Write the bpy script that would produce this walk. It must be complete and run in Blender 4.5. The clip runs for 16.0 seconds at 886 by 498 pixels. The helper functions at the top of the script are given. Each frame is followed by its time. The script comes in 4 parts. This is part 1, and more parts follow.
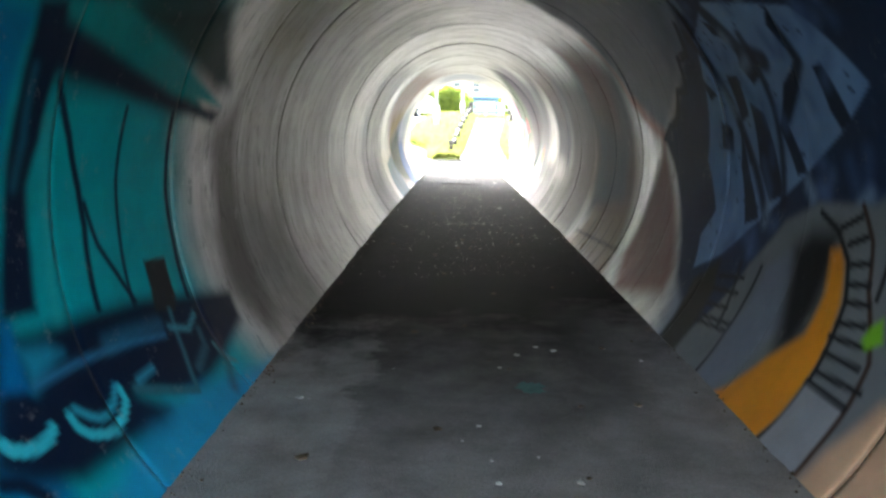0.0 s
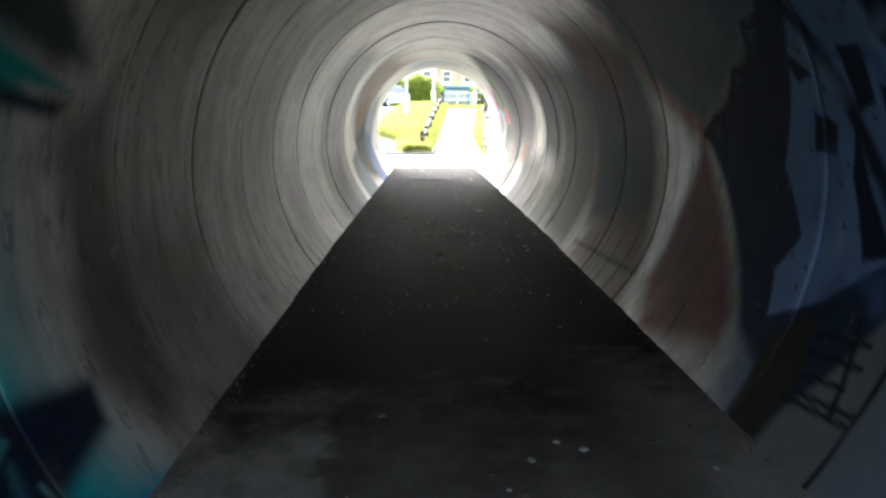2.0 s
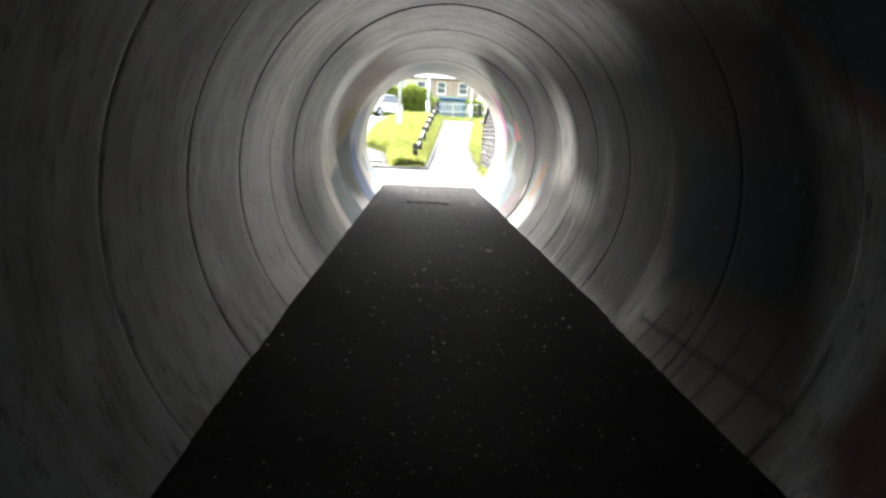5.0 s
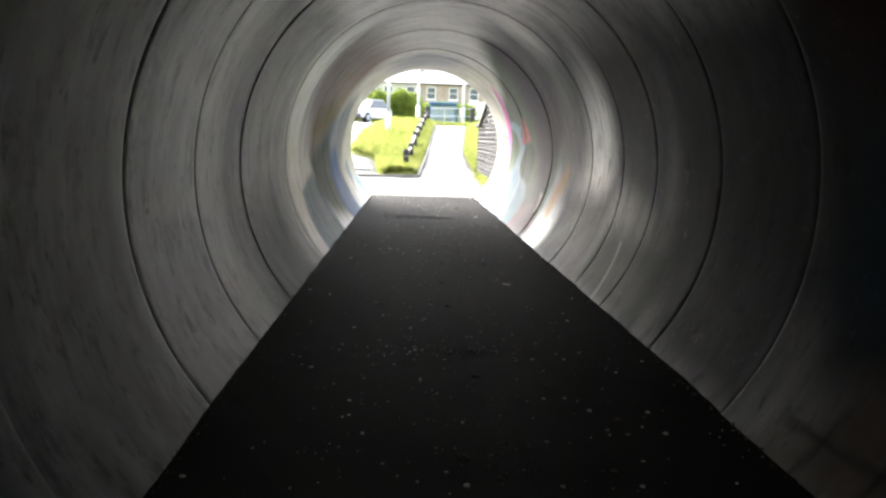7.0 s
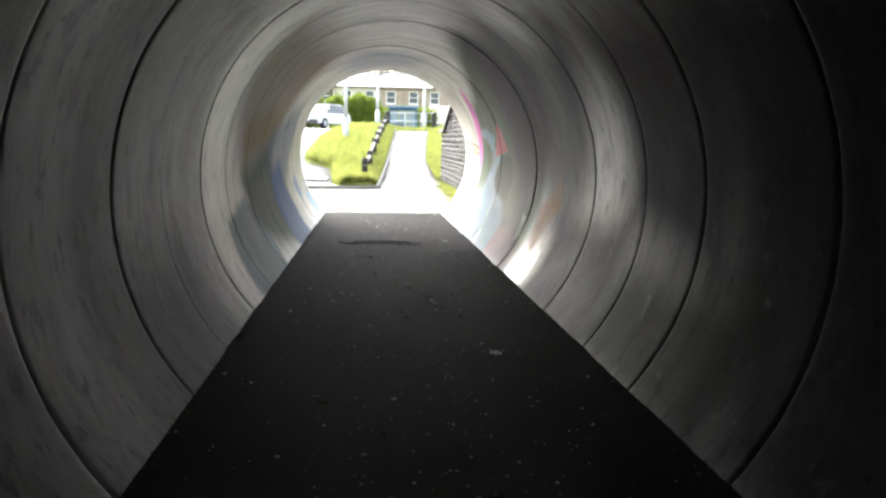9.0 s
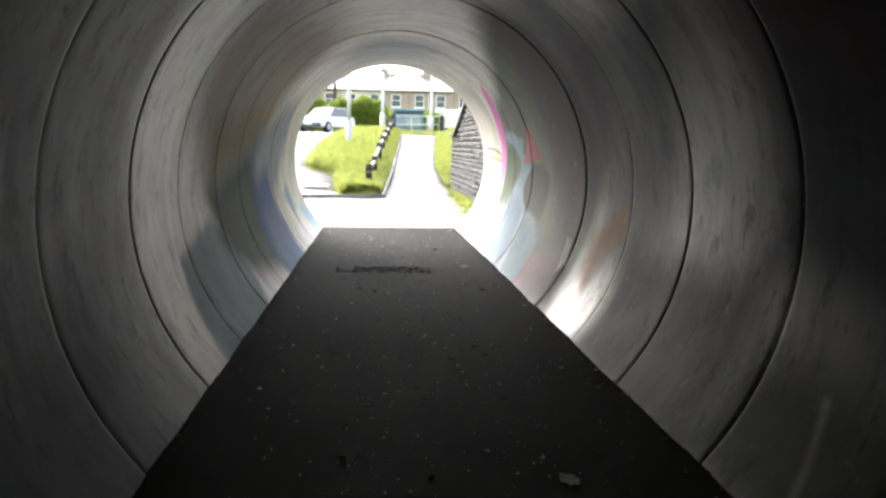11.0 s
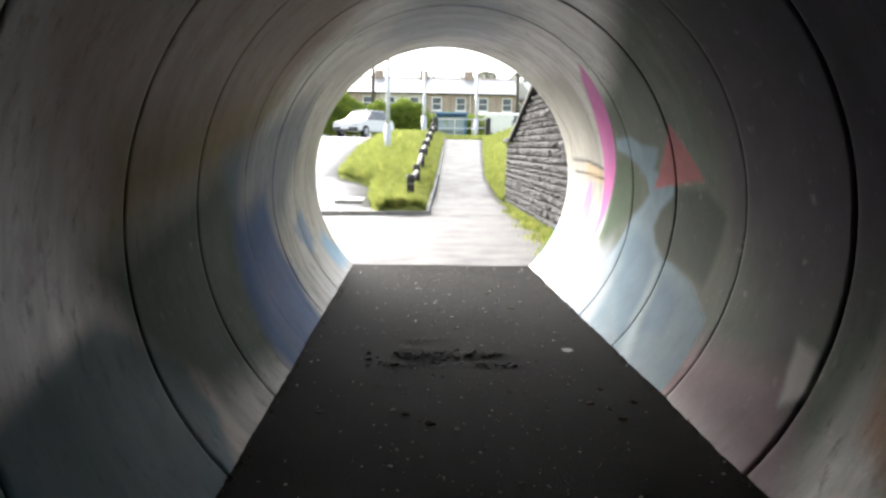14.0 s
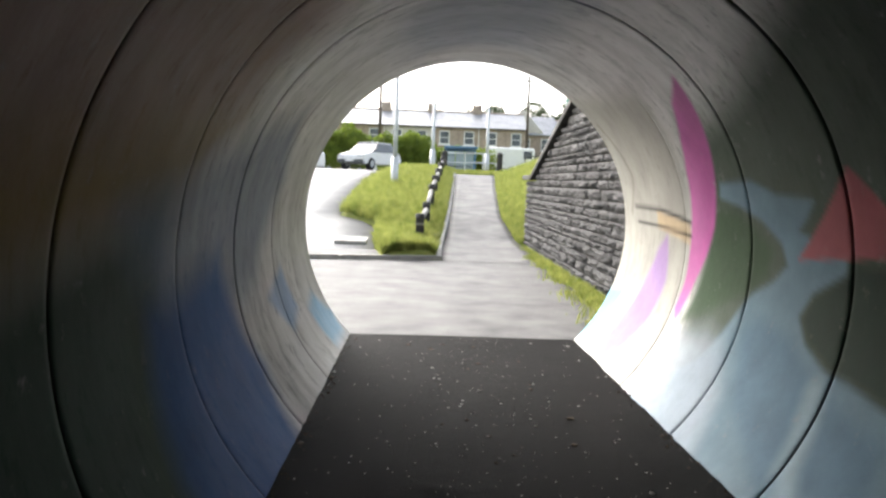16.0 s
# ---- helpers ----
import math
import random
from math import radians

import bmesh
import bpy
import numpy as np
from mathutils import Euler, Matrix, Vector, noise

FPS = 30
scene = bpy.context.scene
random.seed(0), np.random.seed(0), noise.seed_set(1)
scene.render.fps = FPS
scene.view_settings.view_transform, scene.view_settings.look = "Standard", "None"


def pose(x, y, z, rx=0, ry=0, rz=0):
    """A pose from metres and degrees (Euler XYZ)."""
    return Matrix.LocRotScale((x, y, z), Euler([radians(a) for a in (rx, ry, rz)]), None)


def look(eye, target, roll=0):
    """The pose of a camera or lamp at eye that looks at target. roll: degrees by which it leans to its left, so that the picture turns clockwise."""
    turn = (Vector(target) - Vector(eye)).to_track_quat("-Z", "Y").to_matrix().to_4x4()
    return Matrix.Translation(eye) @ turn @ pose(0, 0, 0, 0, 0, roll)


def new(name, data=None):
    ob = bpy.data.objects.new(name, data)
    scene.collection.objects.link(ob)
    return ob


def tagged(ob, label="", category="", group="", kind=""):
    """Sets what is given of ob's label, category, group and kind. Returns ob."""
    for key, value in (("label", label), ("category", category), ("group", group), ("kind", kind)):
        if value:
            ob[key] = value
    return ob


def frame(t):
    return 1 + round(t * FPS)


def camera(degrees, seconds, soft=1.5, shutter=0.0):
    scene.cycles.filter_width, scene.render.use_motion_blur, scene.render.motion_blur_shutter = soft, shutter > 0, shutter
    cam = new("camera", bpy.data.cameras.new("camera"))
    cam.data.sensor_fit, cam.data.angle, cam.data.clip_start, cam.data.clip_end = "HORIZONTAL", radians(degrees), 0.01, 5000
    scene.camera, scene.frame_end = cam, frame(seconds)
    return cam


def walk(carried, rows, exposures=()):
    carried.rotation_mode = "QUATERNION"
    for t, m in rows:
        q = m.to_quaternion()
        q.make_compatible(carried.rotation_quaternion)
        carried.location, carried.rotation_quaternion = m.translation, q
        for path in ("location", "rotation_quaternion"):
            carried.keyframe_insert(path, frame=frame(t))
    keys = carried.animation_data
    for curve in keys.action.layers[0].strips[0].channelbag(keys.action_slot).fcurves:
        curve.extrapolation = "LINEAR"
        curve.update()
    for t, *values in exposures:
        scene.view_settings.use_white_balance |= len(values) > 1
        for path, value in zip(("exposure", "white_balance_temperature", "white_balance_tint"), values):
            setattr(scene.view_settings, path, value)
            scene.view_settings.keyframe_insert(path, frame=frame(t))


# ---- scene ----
cam = camera(61.2, 16.0, soft=2.6)
METRES, EYE, TILT, LEAN, TURN = 16.0, 1.5, 0.0, 0.0, 0.0
PATH = [
    (0, (0.404, 1.728, 1.284), (0.37, 3.701, 0.96), 0.8),
    (0.5, (0.417, 2.063, 1.31), (0.317, 4.035, 0.993), 0.6),
    (1, (0.337, 2.399, 1.299), (0.222, 4.374, 1.001), 0.4),
    (1.5, (0.294, 2.737, 1.292), (0.29, 4.708, 0.955), 0.5),
    (2, (0.356, 3.162, 1.303), (0.398, 5.131, 0.954), 0.5),
    (2.5, (0.321, 3.53, 1.277), (0.379, 5.499, 0.929), 0.7),
    (3, (0.259, 3.955, 1.31), (0.372, 5.924, 0.974), 0.5),
    (3.5, (0.369, 4.377, 1.326), (0.462, 6.35, 1.013), 2.3),
    (4, (0.32, 4.766, 1.314), (0.373, 6.74, 0.996), 3.0),
    (6.5, (0.255, 6.934, 1.283), (0.371, 8.906, 0.974), 2.3),
    (7, (0.245, 7.507, 1.207), (0.342, 9.482, 0.909), 1.9),
    (7.5, (0.277, 7.911, 1.285), (0.514, 9.873, 0.976), 1.5),
    (8, (0.37, 8.362, 1.273), (0.562, 10.33, 0.973), 1.6),
    (8.5, (0.358, 8.743, 1.225), (0.466, 10.719, 0.931), 1.4),
    (9, (0.298, 9.134, 1.299), (0.494, 11.104, 1.013), 1.2),
    (11.5, (0.315, 11.324, 1.304), (0.486, 13.298, 1.029), 1.2),
    (12, (0.372, 11.828, 1.29), (0.494, 13.805, 1.01), 1.4),
    (12.5, (0.341, 12.314, 1.299), (0.395, 14.296, 1.04), 2.1),
    (13, (0.275, 12.841, 1.315), (0.356, 14.823, 1.067), 1.6),
    (13.5, (0.318, 13.338, 1.337), (0.376, 15.32, 1.073), 1.8),
    (14, (0.209, 13.84, 1.363), (0.291, 15.82, 1.096), 1.0),
    (14.5, (0.234, 14.32, 1.359), (0.367, 16.299, 1.103), 1.0),
    (15, (0.14, 14.73, 1.341), (0.234, 16.715, 1.111), 2.6),
    (15.5, (0.1, 15.212, 1.394), (0.197, 17.198, 1.175), 1.7),
    (16, (0.099, 15.721, 1.415), (0.17, 17.712, 1.236), 2.1),
]
walk(cam, [(t, look(eye, target, roll)) for t, eye, target, roll in PATH],
     exposures=[(0, 4.55), (1, 4.2), (2, 3.85), (3.5, 3.46), (7, 3.12), (9, 2.98), (12.5, 2.65), (14.5, 2.27), (16, 1.94)])


# ---- light ----
world = bpy.data.worlds.new("world")
scene.world = world
world.use_nodes = True
wn = world.node_tree.nodes
sky = wn.new("ShaderNodeTexSky")
sky.sky_type = "NISHITA"
sky.sun_disc = False
sky.sun_elevation, sky.sun_rotation = radians(36), radians(-30)
sky.dust_density, sky.ozone_density = 4.0, 1.0
hsv = wn.new("ShaderNodeHueSaturation")
hsv.inputs["Saturation"].default_value = 0.46
world.node_tree.links.new(sky.outputs[0], hsv.inputs["Color"])
world.node_tree.links.new(hsv.outputs[0], wn["Background"].inputs[0])
wn["Background"].inputs[1].default_value = 0.15
sun = new("sun", bpy.data.lights.new("sun", "SUN"))
sun.data.energy, sun.data.angle, sun.data.color = 1.2, radians(40), (1.0, 0.985, 0.965)
sun.matrix_world = look((-20, 60, 40), (-20 + 0.405 * 30, 60 - 0.70 * 30, 40 - 0.588 * 30))

# ---- materials ----


def nodes_of(name):
    m = bpy.data.materials.new(name)
    m.use_nodes = True
    return m, m.node_tree.nodes, m.node_tree.links, m.node_tree.nodes["Principled BSDF"]


def noise_node(n, l, scale, detail=6.0, rough=0.6, stretch=None):
    tc = n.new("ShaderNodeTexCoord")
    t = n.new("ShaderNodeTexNoise")
    t.inputs["Scale"].default_value, t.inputs["Detail"].default_value, t.inputs["Roughness"].default_value = scale, detail, rough
    out = tc.outputs["Object"]
    if stretch:
        mp = n.new("ShaderNodeMapping")
        mp.inputs["Scale"].default_value = stretch
        l.new(out, mp.inputs[0])
        out = mp.outputs[0]
    l.new(out, t.inputs["Vector"])
    return t.outputs["Fac"]


def ramp(n, l, fac, stops):
    r = n.new("ShaderNodeValToRGB")
    while len(r.color_ramp.elements) < len(stops):
        r.color_ramp.elements.new(0.5)
    for e, (p, c) in zip(r.color_ramp.elements, stops):
        e.position, e.color = p, (*c, 1)
    l.new(fac, r.inputs[0])
    return r.outputs[0]


def mix(n, l, fac, a, b, mode="MIX"):
    x = n.new("ShaderNodeMix")
    x.data_type, x.blend_type = "RGBA", mode
    for s, v in ((x.inputs[0], fac), (x.inputs[6], a), (x.inputs[7], b)):
        if isinstance(v, (int, float)):
            s.default_value = v
        elif isinstance(v, tuple):
            s.default_value = (*v, 1)
        else:
            l.new(v, s)
    return x.outputs[2]


def plain(name, dark, light, rough=0.8, scale=6.0, metal=0.0, bump=0.2, fine=60.0, stretch=None, vary=0.0):
    """Two-scale mottled surface between two colours, with fine bump."""
    m, n, l, b = nodes_of(name)
    big = noise_node(n, l, scale, stretch=stretch)
    small = noise_node(n, l, fine, 4.0)
    c = ramp(n, l, big, ((0.3, dark), (0.7, light)))
    g = ramp(n, l, small, ((0.25, (0.6, 0.6, 0.6)), (0.75, (1, 1, 1))))
    c = mix(n, l, 0.8, c, g, "MULTIPLY")
    if vary:
        oi = n.new("ShaderNodeObjectInfo")
        v = ramp(n, l, oi.outputs["Random"], ((0.0, (1 - vary,) * 3), (1.0, (1, 1, 1))))
        c = mix(n, l, 1.0, c, v, "MULTIPLY")
    l.new(c, b.inputs["Base Color"])
    b.inputs["Roughness"].default_value, b.inputs["Metallic"].default_value = rough, metal
    bp = n.new("ShaderNodeBump")
    bp.inputs["Strength"].default_value, bp.inputs["Distance"].default_value = bump, 0.02
    l.new(small, bp.inputs["Height"])
    l.new(bp.outputs[0], b.inputs["Normal"])
    return m


def concrete_material():
    """Cast concrete with mould streaks round the ring, pits and stains, under mural paint and painted-in shade."""
    m, n, l, b = nodes_of("painted_concrete")
    base = ramp(n, l, noise_node(n, l, 1.6, 5), ((0.3, (0.36, 0.348, 0.335)), (0.72, (0.62, 0.607, 0.58))))
    streak = ramp(n, l, noise_node(n, l, 1.0, 5, 0.65, (1.0, 5.0, 1.0)), ((0.34, (0.40, 0.38, 0.36)), (0.58, (1, 1, 1))))
    c = mix(n, l, 0.75, base, streak, "MULTIPLY")
    blot = ramp(n, l, noise_node(n, l, 5.5, 6, 0.7, (1, 2.2, 1)), ((0.35, (0.22, 0.21, 0.20)), (0.45, (1, 1, 1))))
    c = mix(n, l, 0.8, c, blot, "MULTIPLY")
    scuff = ramp(n, l, noise_node(n, l, 2.3, 10, 0.75, (1, 1.7, 1)), ((0.36, (0.34, 0.33, 0.32)), (0.47, (1, 1, 1))))
    c = mix(n, l, 0.65, c, scuff, "MULTIPLY")
    vo = n.new("ShaderNodeTexVoronoi")
    vo.inputs["Scale"].default_value = 3.1
    tc = n.new("ShaderNodeTexCoord")
    l.new(tc.outputs["Object"], vo.inputs["Vector"])
    pits = ramp(n, l, vo.outputs["Distance"], ((0.03, (0.12, 0.11, 0.1)), (0.06, (1, 1, 1))))
    c = mix(n, l, 0.8, c, pits, "MULTIPLY")
    at = n.new("ShaderNodeAttribute")
    at.attribute_name = "paint"
    wear = ramp(n, l, noise_node(n, l, 9.0, 8, 0.7), ((0.26, (0.7, 0.7, 0.7)), (0.40, (1, 1, 1))))
    cover = n.new("ShaderNodeMath")
    cover.operation = "MULTIPLY"
    l.new(at.outputs["Alpha"], cover.inputs[0])
    l.new(wear, cover.inputs[1])
    tone = ramp(n, l, noise_node(n, l, 4.0, 5), ((0.3, (0.72, 0.72, 0.72)), (0.7, (1, 1, 1))))
    paint = mix(n, l, 0.8, at.outputs["Color"], tone, "MULTIPLY")
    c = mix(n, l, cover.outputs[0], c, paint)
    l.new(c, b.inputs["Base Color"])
    sp = n.new("ShaderNodeMapRange")
    sp.inputs["To Min"].default_value, sp.inputs["To Max"].default_value = 1.0, 0.07
    l.new(at.outputs["Alpha"], sp.inputs["Value"])
    l.new(sp.outputs[0], b.inputs["Specular IOR Level"])
    rr = n.new("ShaderNodeMapRange")
    rr.inputs["To Min"].default_value, rr.inputs["To Max"].default_value = 0.34, 0.58
    l.new(at.outputs["Alpha"], rr.inputs["Value"])
    l.new(rr.outputs[0], b.inputs["Roughness"])
    bp = n.new("ShaderNodeBump")
    bp.inputs["Strength"].default_value, bp.inputs["Distance"].default_value = 0.16, 0.012
    l.new(noise_node(n, l, 16.0, 8, 0.6), bp.inputs["Height"])
    l.new(bp.outputs[0], b.inputs["Normal"])
    return m


def glass_material():
    m, n, l, b = nodes_of("glass")
    b.inputs["Base Color"].default_value = (0.55, 0.66, 0.7, 1)
    b.inputs["Roughness"].default_value, b.inputs["Transmission Weight"].default_value = 0.05, 0.6
    return m


CONCRETE = concrete_material()
JOINT = plain("joint_filler", (0.012, 0.012, 0.012), (0.035, 0.033, 0.03), 0.95)


def floor_material():
    """Asphalt coloured near black for the tunnel's shade, greyed in uneven dusty patches near the entrance, lightened
    for daylight there.
    """
    m, n, l, b = nodes_of("tunnel_asphalt")
    # shade put into the base: far darker than real asphalt
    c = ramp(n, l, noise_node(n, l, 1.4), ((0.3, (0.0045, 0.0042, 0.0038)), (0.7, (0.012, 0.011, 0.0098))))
    lit_dust = ramp(n, l, noise_node(n, l, 2.6, 7, 0.65), ((0.3, (0.24, 0.225, 0.21)), (0.68, (0.46, 0.44, 0.42))))
    tc = n.new("ShaderNodeTexCoord")
    sep = n.new("ShaderNodeSeparateXYZ")
    l.new(tc.outputs["Object"], sep.inputs[0])

    def maths(op, a, b=0.0):
        k = n.new("ShaderNodeMath")
        k.operation = op
        k.use_clamp = op == "MAXIMUM"
        for sock, v in zip(k.inputs, (a, b)):
            if isinstance(v, (int, float)):
                sock.default_value = v
            else:
                l.new(v, sock)
        return k.outputs[0]

    def span(v, lo, hi):
        mr = n.new("ShaderNodeMapRange")
        mr.inputs["From Min"].default_value, mr.inputs["From Max"].default_value = lo, hi
        l.new(v, mr.inputs["Value"])
        return mr.outputs[0]

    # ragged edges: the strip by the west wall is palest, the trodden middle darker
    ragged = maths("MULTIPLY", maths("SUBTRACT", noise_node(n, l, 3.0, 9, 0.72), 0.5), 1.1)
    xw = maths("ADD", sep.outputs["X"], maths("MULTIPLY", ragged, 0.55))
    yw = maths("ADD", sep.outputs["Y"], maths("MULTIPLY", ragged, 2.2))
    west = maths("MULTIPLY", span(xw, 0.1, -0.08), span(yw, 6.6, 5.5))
    # east and near also carry entrance light, painted as paler floor
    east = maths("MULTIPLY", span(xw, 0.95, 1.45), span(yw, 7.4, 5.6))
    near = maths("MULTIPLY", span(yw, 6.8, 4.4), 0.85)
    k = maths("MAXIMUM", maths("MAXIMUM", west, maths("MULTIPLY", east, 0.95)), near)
    c = mix(n, l, k, c, lit_dust)
    grain = noise_node(n, l, 90.0, 4)
    c = mix(n, l, 0.8, c, ramp(n, l, grain, ((0.25, (0.55, 0.55, 0.55)), (0.75, (1, 1, 1)))), "MULTIPLY")
    l.new(c, b.inputs["Base Color"])
    b.inputs["Roughness"].default_value = 0.75
    b.inputs["Specular IOR Level"].default_value = 0.05
    bp = n.new("ShaderNodeBump")
    bp.inputs["Strength"].default_value, bp.inputs["Distance"].default_value = 0.6, 0.02
    l.new(grain, bp.inputs["Height"])
    l.new(bp.outputs[0], b.inputs["Normal"])
    return m


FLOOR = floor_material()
ASPHALT = plain("weathered_asphalt", (0.02, 0.019, 0.018), (0.125, 0.12, 0.115), 0.7, 1.9, bump=0.5, fine=70)
ROADMAT = plain("road_asphalt", (0.09, 0.09, 0.09), (0.17, 0.17, 0.168), 0.65, 0.7, bump=0.4, fine=60)
KERBMAT = plain("kerb_concrete", (0.25, 0.24, 0.22), (0.45, 0.44, 0.41), 0.85, 3.0)
SOIL = plain("grass_soil", (0.11, 0.15, 0.025), (0.30, 0.31, 0.08), 0.95, 4.0)
GRASS = plain("grass_blades", (0.13, 0.20, 0.03), (0.50, 0.50, 0.14), 0.7, 5.0)
LEAF = plain("hedge_leaves", (0.11, 0.18, 0.015), (0.34, 0.42, 0.06), 0.6, 2.0)
DARKLEAF = plain("tree_leaves", (0.04, 0.06, 0.025), (0.09, 0.12, 0.04), 0.7, 1.0)
BARK = plain("bark", (0.04, 0.03, 0.02), (0.10, 0.08, 0.06), 0.9, 8.0)


def translucent(m, share):
    """Thin leaves: part of the light passes through."""
    n, l = m.node_tree.nodes, m.node_tree.links
    b = n["Principled BSDF"]
    t = n.new("ShaderNodeBsdfTranslucent")
    l.new(b.inputs["Base Color"].links[0].from_socket, t.inputs["Color"])
    x = n.new("ShaderNodeMixShader")
    x.inputs[0].default_value = share
    l.new(b.outputs[0], x.inputs[1])
    l.new(t.outputs[0], x.inputs[2])
    l.new(x.outputs[0], n["Material Output"].inputs["Surface"])


for leafy in (GRASS, LEAF):
    translucent(leafy, 0.45)
STONE = plain("dark_stone", (0.022, 0.022, 0.023), (0.095, 0.09, 0.088), 0.8, 5.0, bump=0.8, fine=25, vary=0.5)
MORTAR = plain("mortar", (0.03, 0.03, 0.028), (0.07, 0.068, 0.062), 0.95, 6.0)
TIMBER = plain("black_timber", (0.012, 0.011, 0.01), (0.05, 0.045, 0.04), 0.7, 9.0, stretch=(4, 4, 0.6))
RAILTIMBER = plain("pale_weathered_timber", (0.10, 0.095, 0.085), (0.26, 0.25, 0.22), 0.7, 7.0)
STEEL = plain("galvanised_steel", (0.42, 0.44, 0.45), (0.6, 0.62, 0.63), 0.45, 9.0, metal=0.4, bump=0.05)
DARKSTEEL = plain("dark_painted_steel", (0.03, 0.035, 0.035), (0.07, 0.075, 0.075), 0.5, 9.0, bump=0.05)
GREENSTEEL = plain("green_painted_steel", (0.01, 0.10, 0.08), (0.02, 0.16, 0.12), 0.5, 9.0, bump=0.05)
WHITE = plain("white_paint", (0.72, 0.72, 0.7), (0.82, 0.82, 0.8), 0.6, 4.0, bump=0.1)
BLUE = plain("blue_shelter_paint", (0.04, 0.13, 0.24), (0.07, 0.2, 0.33), 0.45, 4.0, bump=0.1)
BRICK = plain("house_stone", (0.27, 0.21, 0.17), (0.46, 0.38, 0.31), 0.9, 2.0, fine=9)
RENDER = plain("pale_render", (0.5, 0.47, 0.42), (0.66, 0.63, 0.58), 0.9, 1.0, fine=12)
SLATE = plain("slate", (0.19, 0.195, 0.21), (0.34, 0.345, 0.36), 0.4, 1.2, fine=8)
DARKGLASS = plain("window_glass", (0.04, 0.05, 0.06), (0.12, 0.14, 0.16), 0.12, 1.0, bump=0.0)
GLASS = glass_material()
PAPER = plain("litter_paper", (0.35, 0.34, 0.31), (0.7, 0.69, 0.65), 0.9, 30.0)
LEAFLITTER = plain("dead_leaf", (0.05, 0.035, 0.02), (0.14, 0.10, 0.06), 0.9, 30.0)
TEALPAINT = plain("spilt_teal_paint", (0.05, 0.16, 0.14), (0.12, 0.3, 0.26), 0.7, 12.0)
RUBBER = plain("tyre_rubber", (0.015, 0.015, 0.015), (0.03, 0.03, 0.03), 0.9, 8.0)

# ---- mesh helpers ----


def link(name, bm, material, parent=None, label="", smooth=False):
    me = bpy.data.meshes.new(name)
    bm.to_mesh(me)
    bm.free()
    me.materials.append(material)
    if smooth:
        me.polygons.foreach_set("use_smooth", [True] * len(me.polygons))
    ob = new(name, me)
    ob.parent = parent
    if label:
        ob["label"] = label
    return ob


def part(name, bm, material, parent, label="", smooth=False):
    return link(name, bm, material, parent, label, smooth)


def empty(name, at, label, category, group="", kind=""):
    e = new(name)
    e.location = at
    e.empty_display_size = 0.2
    return tagged(e, label, category, group, kind)


def raw(name, verts, faces, material, parent=None, smooth=False):
    me = bpy.data.meshes.new(name)
    me.from_pydata(verts, [], faces)
    me.materials.append(material)
    if smooth:
        me.polygons.foreach_set("use_smooth", [True] * len(me.polygons))
    me.update()
    ob = new(name, me)
    ob.parent = parent
    return ob


def box(bm, x0, x1, y0, y1, z0, z1, bevel=0.0):
    r = bmesh.ops.create_cube(bm, size=1)
    for v in r["verts"]:
        v.co = Vector(((x0 + x1) / 2 + v.co.x * (x1 - x0), (y0 + y1) / 2 + v.co.y * (y1 - y0), (z0 + z1) / 2 + v.co.z * (z1 - z0)))
    if bevel:
        es = list({e for v in r["verts"] for e in v.link_edges})
        bmesh.ops.bevel(bm, geom=es, offset=bevel, segments=2, affect="EDGES", profile=0.5)
    return bm


def boxed(x0, x1, y0, y1, z0, z1, bevel=0.0):
    return box(bmesh.new(), x0, x1, y0, y1, z0, z1, bevel)


def rod(bm, a, b, r0, r1=None, seg=12):
    a, b = Vector(a), Vector(b)
    m = Matrix.Translation((a + b) / 2) @ (b - a).to_track_quat("Z", "Y").to_matrix().to_4x4()
    bmesh.ops.create_cone(bm, cap_ends=True, segments=seg, radius1=r0, radius2=r0 if r1 is None else r1, depth=(b - a).length, matrix=m)
    return bm


def rodded(a, b, r0, r1=None, seg=12):
    return rod(bmesh.new(), a, b, r0, r1, seg)


# ---- plan ----
R, CX = 1.5, 0.55
Y0, Y1 = 0.3, 22.54
# joints between the pipe rings, from the near mouth to the far one
JOINTS = (1.05, 2.1, 3.15, 4.2, 5.26, 6.31, 7.36, 8.44, 9.55, 10.72, 11.76, 12.88, 13.72, 14.78, 15.72, 16.83, 17.83, 18.93, 19.92, 20.97)


def half(y):
    return 1.15 - 0.12 * min(1.0, max(0.0, (y - 11) / 12))


def taper(y):
    """How much smaller the pipe is than R towards the far mouth."""
    return 0.045 * min(1.0, max(0.0, (y - 11) / 12))


def axis_z(y):
    return math.sqrt((R - taper(y)) ** 2 - half(y) ** 2)


PROFILE = ((-9999, 0.0), (30.0, 0.0), (32.5, 0.12), (35.0, 0.56), (46.0, 1.72), (62.0, 1.98), (110.0, 2.3), (400.0, 8.0), (9999, 60.0))


def rise(y):
    for (a, za), (b, zb) in zip(PROFILE, PROFILE[1:]):
        if y <= b:
            return za + (zb - za) * (y - a) / (b - a)
    return PROFILE[-1][1]


def bank(x, y):
    """Height of the grass bank to the east of the footpath."""
    e = path_edge(y)[1] + 0.15
    return 0.42 * max(0.0, min(x - e, 3.5)) * min(1.0, max(0.0, (y - 31.5) / 2)) * max(0.0, min(1.0, (52 - y) / 6))


